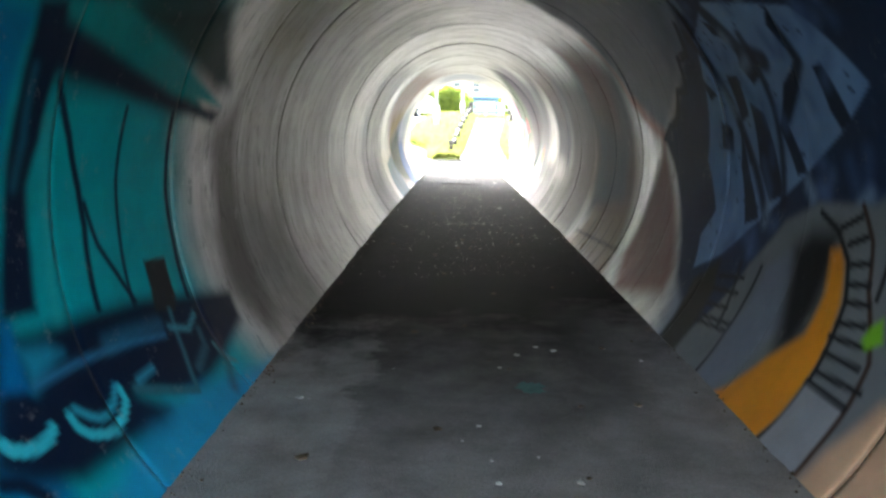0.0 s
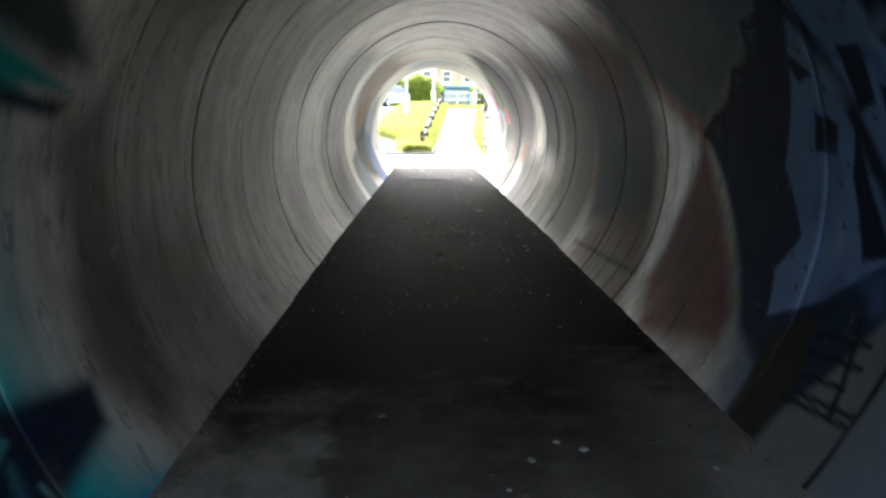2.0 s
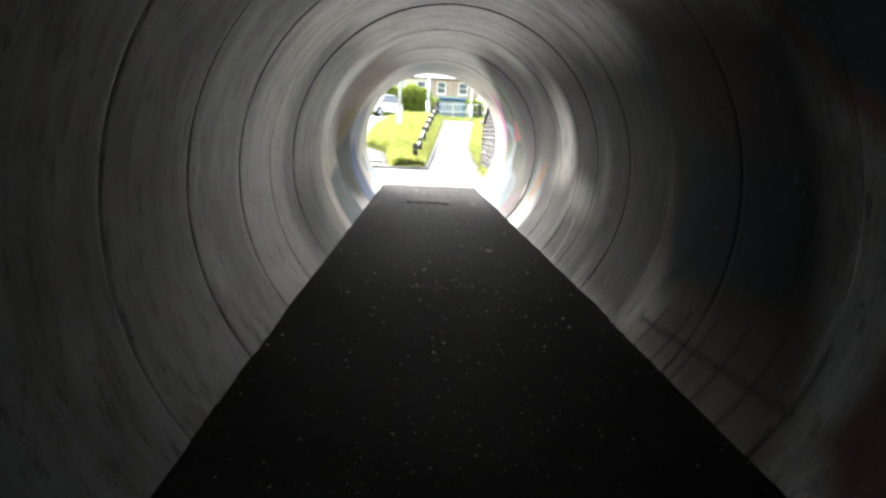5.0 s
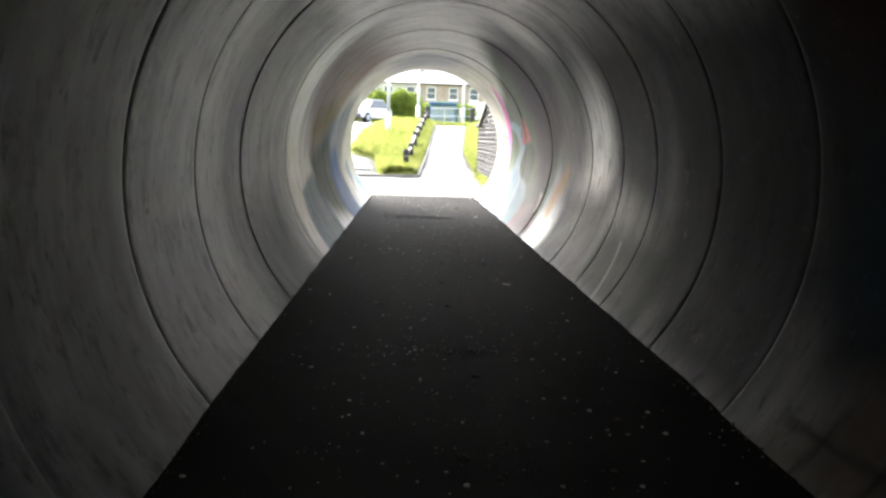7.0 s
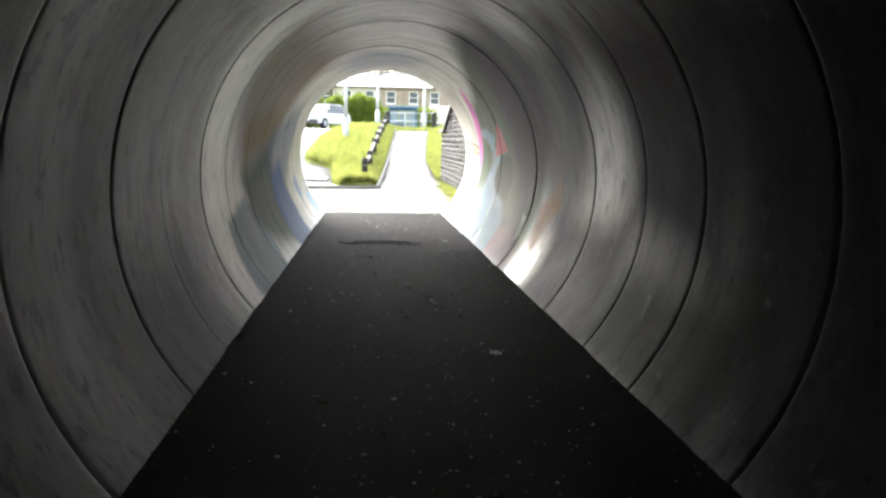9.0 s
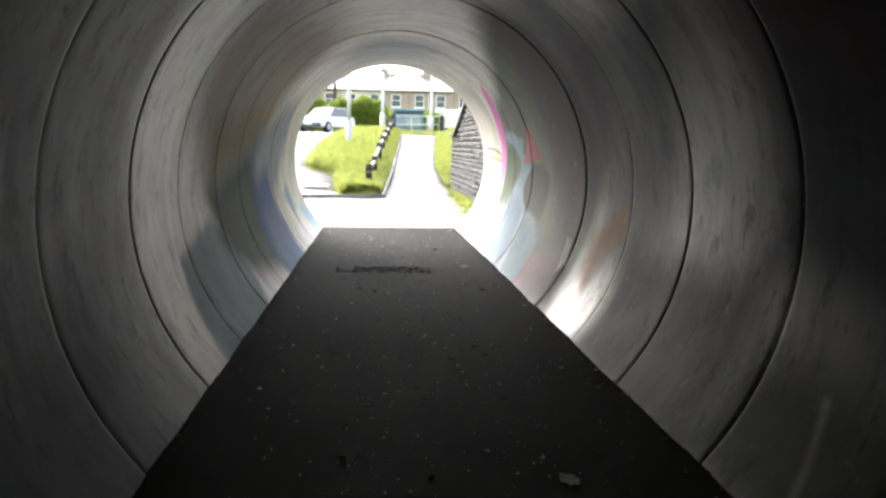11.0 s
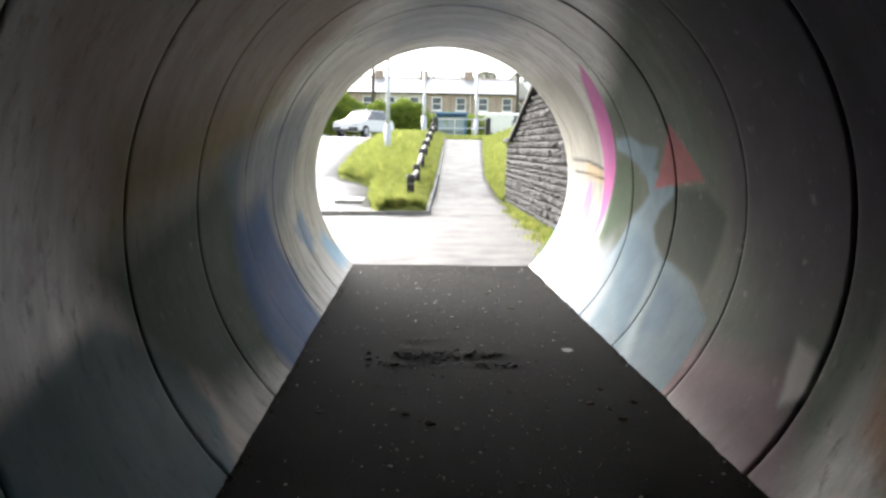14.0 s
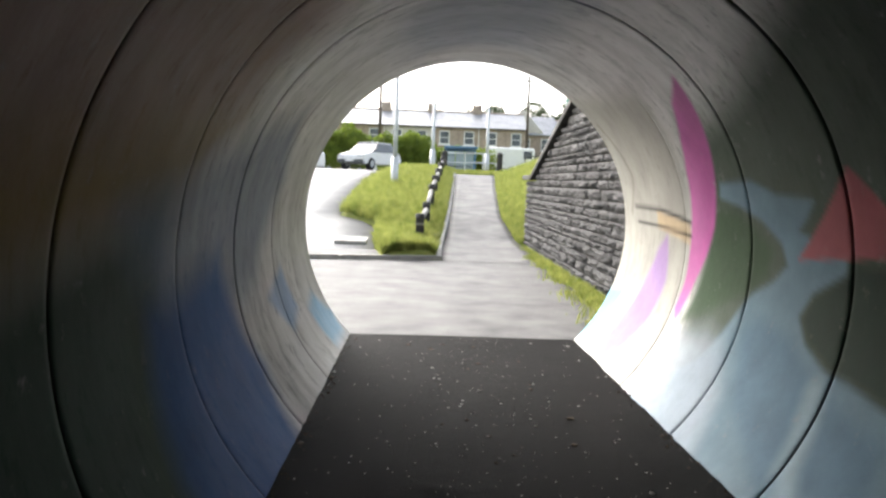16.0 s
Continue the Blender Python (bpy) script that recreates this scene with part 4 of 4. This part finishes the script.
lamp_column((0.7, 50.0, rise(50) + 0.02), 3.1, 0.09, STEEL, "pale grey steel column beside the railing")
lamp_column((3.35, 52.0, rise(52)), 3.2, 0.085, STEEL, "pale grey steel column above the grass bank")


def utility_pole(at, height):
    e = empty("utility_pole", at, "thin dark timber utility pole before the terrace", "utility pole", "utility poles")
    part("shaft", rodded((0, 0, -0.3), (0, 0, height), 0.14, 0.1, 10), BARK, e, "", True)
    part("crossarm", boxed(-0.6, 0.6, -0.05, 0.05, height - 0.5, height - 0.38, 0.01), BARK, e)
    return e


utility_pole((-2.9, 72, rise(72)), 8.0)
utility_pole((9.2, 80, rise(80)), 8.5)
sp = empty("sign_pole", (2.98, 30.3, 0.6), "green painted steel pole behind the wing wall", "pole")
part("shaft", rodded((0, 0, -0.7), (0, 0, 4.2), 0.09, 0.09, 14), GREENSTEEL, sp, "", True)
part("cap", rodded((0, 0, 4.2), (0, 0, 4.25), 0.1, 0.04, 14), GREENSTEEL, sp)


def pillar(at):
    e = empty("stone_pillar", at, "short white-painted round-topped pillar beside the road", "pillar", "white pillars")
    part("shaft", boxed(-0.24, 0.24, -0.2, 0.2, -0.1, 0.85, 0.03), WHITE, e)
    bm = bmesh.new()
    bmesh.ops.create_uvsphere(bm, u_segments=16, v_segments=8, radius=1, matrix=Matrix.Translation((0, 0, 0.84)) @ Matrix.Diagonal((0.235, 0.195, 0.14, 1)))
    part("top", bm, WHITE, e, "", True)


pillar((-5.92, 62, rise(62)))
pillar((-4.36, 62, rise(62)))
strip("pavement_far", [61.2, 61.8, 62.4, 63.2, 64.2], lambda y: -25.0, lambda y: -3.6, 0.1, KERBMAT, "pale raised pavement along the far side of the road", "pavement", 12, 0.16)

# ---- hedges and trees ----


def leaves(name, blobs, count, size, material, parent, seed):
    """Many small folded leaves spread through uneven clumps."""
    r = random.Random(seed)
    V, F = [], []
    vol = [a * b * c for _, _, _, a, b, c in blobs]
    for (x, y, z, a, b, c), v in zip(blobs, vol):
        for _ in range(int(count * v / sum(vol))):
            d = Vector((r.gauss(0, 1), r.gauss(0, 1), r.gauss(0, 1))).normalized() * (r.random() ** 0.25)
            k = 1 + 0.28 * noise.noise((x + d.x * 2.2, y + d.y * 2.2, z + d.z * 2.2))
            p = Vector((x + d.x * a * k, y + d.y * b * k, z + d.z * c * k))
            u = Vector((r.gauss(0, 1), r.gauss(0, 1), r.gauss(0, 0.6))).normalized()
            w = u.cross(Vector((r.gauss(0, 1), r.gauss(0, 1), r.gauss(0, 1)))).normalized()
            s = size * r.uniform(0.6, 1.4)
            i = len(V)
            up = u.cross(w) * s * 0.25
            V += [p - u * s, p + w * s * 0.45 + up, p + u * s, p - w * s * 0.45 + up]
            F += [(i, i + 1, i + 2), (i, i + 2, i + 3)]
    return raw(name, [tuple(v) for v in V], F, material, parent)


def hedge(x0, x1, y, top, label, seed, count):
    g = rise(y)
    e = empty("hedge", ((x0 + x1) / 2, y, g), label, "hedge", "roadside hedges")
    r = random.Random(seed)
    blobs = []
    n = max(3, int((x1 - x0) / 0.75))
    for i in range(n):
        x = x0 + (x1 - x0) * (i + 0.5) / n - (x0 + x1) / 2
        h = (top - g) * r.uniform(0.84, 1.05)
        blobs.append((x, r.uniform(-0.3, 0.3), h * 0.62, 0.85, 0.8, h * 0.38))
        blobs.append((x + r.uniform(-0.3, 0.3), r.uniform(-0.3, 0.3), h * 0.3, 0.8, 0.8, h * 0.3))
    leaves("foliage", blobs, count, 0.085, LEAF, e, seed)
    for i in range(n):
        x = x0 + (x1 - x0) * (i + 0.5) / n - (x0 + x1) / 2
        bm = rodded((x, 0, -0.1), (x + r.uniform(-0.2, 0.2), 0, (top - g) * 0.7), 0.05, 0.02, 6)
        part("stem", bm, BARK, e)


hedge(-8.2, -3.4, 65.5, 4.9, "tall bright green roadside hedge with an uneven top", 11, 26000)
hedge(-2.6, 0.75, 65.8, 4.75, "rounded bright green hedge behind the grey column", 12, 20000)
hedge(0.9, 3.2, 68.0, 4.0, "low green hedge behind the bus shelter", 13, 9000)
hedge(3.4, 5.2, 70.0, 4.1, "low yellow-green hedge by the road", 14, 7000)


def tree(at, height, width, seed, label):
    e = empty("tree", at, label, "tree", "trees on the skyline")
    r = random.Random(seed)
    part("trunk", rodded((0, 0, -0.5), (0, 0, height * 0.6), height * 0.03, height * 0.012, 8), BARK, e, "", True)
    blobs = []
    for i in range(9):
        a = r.uniform(0, 2 * math.pi)
        q = r.uniform(0.1, 0.4) * width
        z = height * r.uniform(0.45, 0.9)
        part("limb", rodded((0, 0, height * r.uniform(0.25, 0.5)), (q * math.cos(a), q * math.sin(a), z), height * 0.012, height * 0.004, 6), BARK, e)
        blobs.append((q * math.cos(a), q * math.sin(a), z, width * 0.2, width * 0.2, height * 0.13))
    leaves("crown", blobs, 2600, 0.24, DARKLEAF, e, seed)


for i, (x, y, h, w) in enumerate(((-11.5, 99, 10.5, 7), (-8.6, 101, 9.6, 5), (-15, 104, 12, 8), (4.2, 112, 8.8, 7), (9, 116, 9.2, 8), (14, 112, 9.8, 8), (18, 108, 10.0, 8), (0, 116, 8.4, 7), (-5, 114, 8.6, 6))):
    tree((x, y, rise(y)), h, w, 40 + i, "dark green broadleaved tree behind the roofs")

# ---- bus shelter ----
sh = empty("bus_shelter", (2.5, 60.0, rise(60)), "small blue-framed bus shelter with glass sides", "bus shelter")
part("roof", boxed(-0.98, 0.98, -0.65, 0.65, 1.42, 1.56, 0.05), BLUE, sh, "pale blue curved roof")
for x in (-0.85, 0.85):
    for y in (-0.5, 0.5):
        part("post", boxed(x - 0.03, x + 0.03, y - 0.03, y + 0.03, -0.1, 1.43, 0.005), BLUE, sh)
for k in range(3):
    x = -0.8 + 0.55 * k
    part("pane", boxed(x, x + 0.5, 0.49, 0.505, 0.25, 1.32), GLASS, sh)
    part("panel", boxed(x, x + 0.5, 0.485, 0.51, -0.02, 0.2), BLUE, sh)
part("beam", boxed(-0.85, 0.85, 0.47, 0.53, 1.32, 1.42, 0.005), BLUE, sh)
part("bench", boxed(-0.7, 0.7, 0.2, 0.42, 0.38, 0.43, 0.01), DARKSTEEL, sh)

# ---- terrace of houses ----


def window(parent, x, y, z, w, h):
    f = part("window", boxed(x - w / 2, x + w / 2, y - 0.06, y + 0.06, z, z + h, 0.01), WHITE, parent, "white framed sash window")
    part("pane", boxed(x - w / 2 + 0.09, x + w / 2 - 0.09, y - 0.075, y - 0.05, z + 0.09, z + h / 2 - 0.03), DARKGLASS, f)
    part("pane", boxed(x - w / 2 + 0.09, x + w / 2 - 0.09, y - 0.075, y - 0.05, z + h / 2 + 0.03, z + h - 0.09), DARKGLASS, f)
    part("sill", boxed(x - w / 2 - 0.08, x + w / 2 + 0.08, y - 0.14, y - 0.02, z - 0.1, z, 0.01), WHITE, f)


def gable_roof(x0, x1, y0, y1, eave, ridge, over=0.25):
    ym = (y0 + y1) / 2
    bm = bmesh.new()
    t = 0.12
    pts = [(y0 - over, eave - 0.1), (ym, ridge), (y1 + over, eave - 0.1), (y1 + over, eave - 0.1 - t), (ym, ridge - t), (y0 - over, eave - 0.1 - t)]
    a = [bm.verts.new((x0, y, z)) for y, z in pts]
    b = [bm.verts.new((x1, y, z)) for y, z in pts]
    bm.faces.new(a[::-1])
    bm.faces.new(b)
    for i in range(6):
        bm.faces.new((a[i], a[(i + 1) % 6], b[(i + 1) % 6], b[i]))
    return bm


def house(x, y, w, wall, label, chimney=True):
    """One house of the terrace, two storeys, slate roof with the ridge along the row."""
    g = rise(y)
    e = empty("house", (x, y, g), label, "house", "terrace of houses")
    bm = boxed(-w / 2 + 0.01, w / 2 - 0.01, 0, 7, -0.5, 4.35)
    part("wall", bm, wall, e)
    for xx in (-w / 2 + 0.01, w / 2 - 0.21):
        bm = bmesh.new()
        vs = [bm.verts.new((xx + d, yy, zz)) for d in (0, 0.2) for yy, zz in ((0.1, 4.3), (6.9, 4.3), (3.5, 5.85))]
        bm.faces.new(vs[:3]), bm.faces.new(vs[3:][::-1])
        for i in range(3):
            bm.faces.new((vs[i], vs[3 + i], vs[3 + (i + 1) % 3], vs[(i + 1) % 3]))
        part("gable", bm, wall, e)
    roof = part("roof", gable_roof(-w / 2, w / 2, 0, 7, 4.45, 6.05), SLATE, e, "wet grey slate roof")
    part("ridge_tile", rodded((-w / 2, 3.5, 6.05), (w / 2, 3.5, 6.05), 0.1, 0.1, 8), BRICK, roof)
    part("gutter", rodded((-w / 2 + 0.02, -0.3, 4.3), (w / 2 - 0.02, -0.3, 4.3), 0.06, 0.06, 8), DARKSTEEL, e)
    part("downpipe", rodded((w / 2 - 0.15, -0.06, 0), (w / 2 - 0.15, -0.06, 4.3), 0.04, 0.04, 8), WHITE, e)
    if chimney:
        c = part("chimney", boxed(w / 2 - 0.55, w / 2 + 0.3, 3.05, 3.95, 5.5, 6.7, 0.02), BRICK, e)
        for k in range(3):
            part("chimney_pot", rodded((w / 2 - 0.4 + 0.28 * k, 3.5, 6.7), (w / 2 - 0.4 + 0.28 * k, 3.5, 6.95), 0.1, 0.08, 8), BRICK, c)
    for xx in (-w * 0.26, w * 0.26):
        window(e, xx, 0, 2.75, 0.95, 1.25)
    window(e, -w * 0.24, 0, 0.75, 1.1, 1.35)
    d = part("door", boxed(w * 0.18, w * 0.18 + 0.9, -0.05, 0.05, 0, 2.05, 0.01), WHITE, e, "white front door")
    part("handle", boxed(w * 0.18 + 0.75, w * 0.18 + 0.82, -0.1, -0.05, 1.0, 1.12, 0.01), DARKSTEEL, d)


for k in range(6):
    house(-13.2 + 4.4 * k - 0.9, 86, 4.4, BRICK if k % 3 else RENDER, "two-storey stone terraced house with white windows and slate roof", k in (2, 3, 4))
g = rise(92)
e = empty("house", (10.6, 92, g), "gabled stone house with pale bargeboards beyond the terrace", "house", "terrace of houses")
part("wall", boxed(-3.0, 3.4, 0, 7, -0.5, 4.3), BRICK, e)
bm = bmesh.new()
vs = [bm.verts.new((x, y, z)) for y in (0.02, 0.3) for x, z in ((-2.6, 4.25), (2.2, 4.25), (-0.2, 6.9))]
bm.faces.new(vs[:3]), bm.faces.new(vs[3:][::-1])
for i in range(3):
    bm.faces.new((vs[i], vs[3 + i], vs[3 + (i + 1) % 3], vs[(i + 1) % 3]))
part("gable", bm, RENDER, e, "pale rendered gable")
part("roof", gable_roof(-3.2, 3.6, 0, 7, 4.4, 6.4), SLATE, e)
for xx in (-1.8, 0.2, 2.2):
    window(e, xx, 0, 2.7, 0.9, 1.2)
house(16.4, 92, 5.0, BRICK, "two-storey stone house at the end of the row", True)

# ---- white van standing in for low white garages beyond the bank ----
van = empty("van", (7.9, 76, rise(76)), "white van standing in for low white garages beyond the grass bank", "van")
bm = boxed(-2.4, 1.3, -0.95, 0.95, 0.45, 2.2, 0.16)
part("body", bm, WHITE, van)
bm = boxed(1.2, 2.5, -0.92, 0.92, 0.45, 1.35, 0.14)
part("bonnet", bm, WHITE, van)
part("windscreen", boxed(1.26, 1.36, -0.8, 0.8, 1.35, 2.0, 0.03), DARKGLASS, van)
part("side_window", boxed(0.4, 1.1, -0.97, -0.94, 1.35, 1.95, 0.01), DARKGLASS, van)
for x in (-1.6, 1.7):
    for y in (-0.9, 0.9):
        wheel = part("wheel", rodded((x, y - 0.1, 0.34), (x, y + 0.1, 0.34), 0.34, 0.34, 20), RUBBER, van)
        part("rim", rodded((x, y - 0.12, 0.34), (x, y + 0.12, 0.34), 0.2, 0.2, 16), STEEL, wheel)

# ---- white car on the road ----
def white_car(at, turn):
    e = empty("car", at, "white hatchback car on the road beyond the verge", "car")
    e.rotation_euler = (0, 0, radians(turn))

    def loft(rows, half_w, tuck):
        """Side outline (length, height) drawn across the car's width, the top drawn in."""
        bm = bmesh.new()
        top = max(z for _, z in rows)
        low = min(z for _, z in rows)
        sides = []
        for sg in (-1, 1):
            sides.append([bm.verts.new((px, sg * (half_w - tuck * (z - low) / (top - low)), z)) for px, z in rows])
        n = len(rows)
        bm.faces.new(sides[0])
        bm.faces.new(sides[1][::-1])
        for i in range(n):
            bm.faces.new((sides[0][i], sides[1][i], sides[1][(i + 1) % n], sides[0][(i + 1) % n]))
        bmesh.ops.recalc_face_normals(bm, faces=bm.faces)
        bmesh.ops.bevel(bm, geom=list(bm.edges), offset=0.05, segments=2, affect="EDGES")
        return bm

    part("body", loft([(-1.95, 0.3), (1.95, 0.3), (2.02, 0.55), (1.95, 0.78), (1.0, 0.95), (-1.9, 0.98), (-2.0, 0.6)], 0.86, 0.06), WHITE, e)
    part("cabin", loft([(-1.75, 0.93), (1.05, 0.93), (0.35, 1.42), (-1.2, 1.47)], 0.80, 0.14), DARKGLASS, e, "dark glazed cabin")
    part("roof", boxed(-1.2, 0.32, -0.64, 0.64, 1.44, 1.5, 0.03), WHITE, e)
    part("bumper", boxed(1.9, 2.07, -0.78, 0.78, 0.3, 0.52, 0.05), DARKSTEEL, e, "dark front bumper")
    for y in (-0.6, 0.6):
        part("headlight", boxed(1.86, 2.0, y - 0.18, y + 0.18, 0.62, 0.76, 0.03), STEEL, e)
    part("number_plate", boxed(2.06, 2.085, -0.26, 0.26, 0.4, 0.51, 0.005), WHITE, e)
    for px in (-1.25, 1.25):
        for y in (-0.8, 0.8):
            wheel = part("wheel", rodded((px, y - 0.1, 0.31), (px, y + 0.1, 0.31), 0.31, 0.31, 20), RUBBER, e)
            part("rim", rodded((px, y - 0.115, 0.31), (px, y + 0.115, 0.31), 0.19, 0.19, 14), STEEL, wheel)


white_car((-2.61, 57.5, rise(57.5) + 0.005), -118)

# ---- grass ----


def blades(name, spots, label, seed, h0, h1):
    r = random.Random(seed)
    V, F = [], []
    for x, y, z in spots:
        a = r.uniform(0, 2 * math.pi)
        h = r.uniform(h0, h1)
        w = r.uniform(0.006, 0.013)
        c, s = math.cos(a) * w, math.sin(a) * w
        bx, by = r.gauss(0, 0.35) * h, r.gauss(0, 0.35) * h
        i = len(V)
        V += [(x - c, y - s, z - 0.02), (x + c, y + s, z - 0.02), (x + bx * 0.4 + c * 0.7, y + by * 0.4 + s * 0.7, z + h * 0.6), (x + bx * 0.4 - c * 0.7, y + by * 0.4 - s * 0.7, z + h * 0.6), (x + bx, y + by, z + h)]
        F += [(i, i + 1, i + 2, i + 3), (i + 3, i + 2, i + 4)]
    return tagged(raw(name, V, F, GRASS), label, "grass", kind="stuff")


r = random.Random(8)
spots = []
while len(spots) < 60000:
    y = 28.8 + 25 * r.random() ** 1.5
    l, rr = grass_west(y), path_edge(y)[0] - 0.12
    k = r.random()
    x = l + (rr - l) * k
    if y < verge_front(x) + 0.06 or (-1.62 < x < -0.93 and 31.1 < y < 33.7):
        continue
    e = min(1.0, 4 * min(k, 1 - k) + 0.2)
    spots.append((x, y, rise(y) + 0.05 + 0.12 * e + 0.05 * noise.noise((x * 1.5, y * 1.5, 2))))
blades("grass", spots, "lush bright green grass on the verge", 1, 0.07, 0.26)
spots = []
while len(spots) < 45000:
    y = 32.2 + 20 * r.random() ** 1.4
    x = path_edge(y)[1] + 0.02 + 4.0 * r.random() ** 1.3
    if WX - 0.05 < x < WX + 0.6 and y < 32.45:
        continue
    spots.append((x, y, rise(y) - 0.04 + bank(x, y)))
for _ in range(16000):
    y = 46.7 + 5.5 * r.random()
    x = path_edge(y)[0] - 0.4 + (path_edge(y)[1] - path_edge(y)[0] + 0.6) * r.random()
    spots.append((x, y, rise(y) - 0.04 + bank(x, y)))
blades("grass", spots, "bright green grass on the bank beside the path", 2, 0.07, 0.28)
spots = []
for _ in range(7000):
    y = 23.2 + 9.3 * r.random()
    wdt = 0.10 + 0.22 * (0.5 + noise.noise((y * 0.8, 0, 4))) + (0.2 if y < 25.5 else 0)
    spots.append((WX - 0.03 - abs(r.gauss(0, 0.5)) * wdt, y, 0.0))
blades("weeds", spots, "yellow-green weeds along the foot of the stone wall", 3, 0.03, 0.13)

# ---- litter on the tunnel floor ----


def scatter(name, count, material, s0, s1, seed, label, yr, flat=0.25, xm=0.0, xs=0.45):
    r = random.Random(seed)
    V, F = [], []
    for _ in range(count):
        y = r.uniform(*yr)
        k = r.gauss(xm, xs)
        x = CX + max(-0.97, min(0.97, k)) * half(y)
        s = r.uniform(s0, s1) * (0.6 + 0.8 * r.random() ** 3)
        z = floor_height(x, y) + 0.002
        n = r.choice((4, 5, 6))
        a0 = r.uniform(0, 6.28)
        i = len(V)
        ring = [(x + s * r.uniform(0.6, 1) * math.cos(a0 + 6.28 * q / n), y + s * r.uniform(0.6, 1) * math.sin(a0 + 6.28 * q / n), z + s * flat * r.random()) for q in range(n)]
        V += ring + [(x, y, z + s * flat * 1.4)] + [(px, py, z - 0.004) for px, py, _ in ring]
        for q in range(n):
            F.append((i + q, i + (q + 1) % n, i + n))
            F.append((i + (q + 1) % n, i + q, i + n + 1 + q, i + n + 1 + (q + 1) % n))
    return tagged(raw(name, V, F, material), label, "litter", kind="stuff")


scatter("paper_scraps", 300, PAPER, 0.006, 0.018, 21, "small pale scraps and chips on the walkway", (9.5, 22.3))
scatter("dead_leaves", 120, LEAFLITTER, 0.012, 0.035, 22, "dead brown leaves scattered on the walkway", (3, 22.3))
scatter("grit", 1300, KERBMAT, 0.003, 0.008, 23, "pale grit on the walkway", (8, 22.4))
scatter("broken_asphalt", 60, KERBMAT, 0.004, 0.014, 24, "loose grey crumbs of broken asphalt by a crack", (11.5, 11.72), 0.3, 0.0, 0.33)
scatter("broken_asphalt", 110, ASPHALT, 0.008, 0.03, 25, "loose grey crumbs of broken asphalt by a crack", (18.4, 18.75), 0.3, -0.1, 0.22)
scatter("paper_scraps", 14, PAPER, 0.012, 0.03, 26, "small pale scraps on the dusty walkway", (4.2, 6.1))
# dirt and mortar crumbs along the foot of the walls
r = random.Random(31)
V, F = [], []
for _ in range(1500):
    y = r.uniform(Y0 + 0.2, Y1 - 0.1)
    side = r.choice((-1, 1))
    x = CX + side * (half(y) - abs(r.gauss(0, 0.035)))
    s = r.uniform(0.004, 0.016)
    i = len(V)
    V += [(x + s * r.uniform(-1, 1), y + s * r.uniform(-1, 1), -0.005) for _ in range(4)] + [(x, y, s * 0.9)]
    F += [(i + a, i + (a + 1) % 4, i + 4) for a in range(4)]
tagged(raw("wall_foot_debris", V, F, LEAFLITTER), "dark dirt and crumbs along the foot of the walls", "debris", kind="stuff")


def splat(name, x, y, s, material, label, seed):
    r = random.Random(seed)
    bm = bmesh.new()
    z = floor_height(x, y) + 0.004
    n = 22
    vs = [bm.verts.new((x + s * r.uniform(0.55, 1) * math.cos(6.283 * q / n), y + s * 1.3 * r.uniform(0.55, 1) * math.sin(6.283 * q / n), z + 0.002)) for q in range(n)]
    c = bm.verts.new((x, y, z + 0.004))
    for q in range(n):
        bm.faces.new((vs[q], vs[(q + 1) % n], c))
    tagged(link(name, bm, material), label, "stain")


splat("paint_spill", 0.79, 5.3, 0.09, TEALPAINT, "dried teal paint spill on the walkway", 1)
splat("paper_scrap", 1.08, 13.59, 0.05, PAPER, "crumpled white paper scrap on the walkway", 2)
splat("paper_scrap", 1.28, 18.8, 0.05, PAPER, "flat white paper scrap on the walkway", 3)
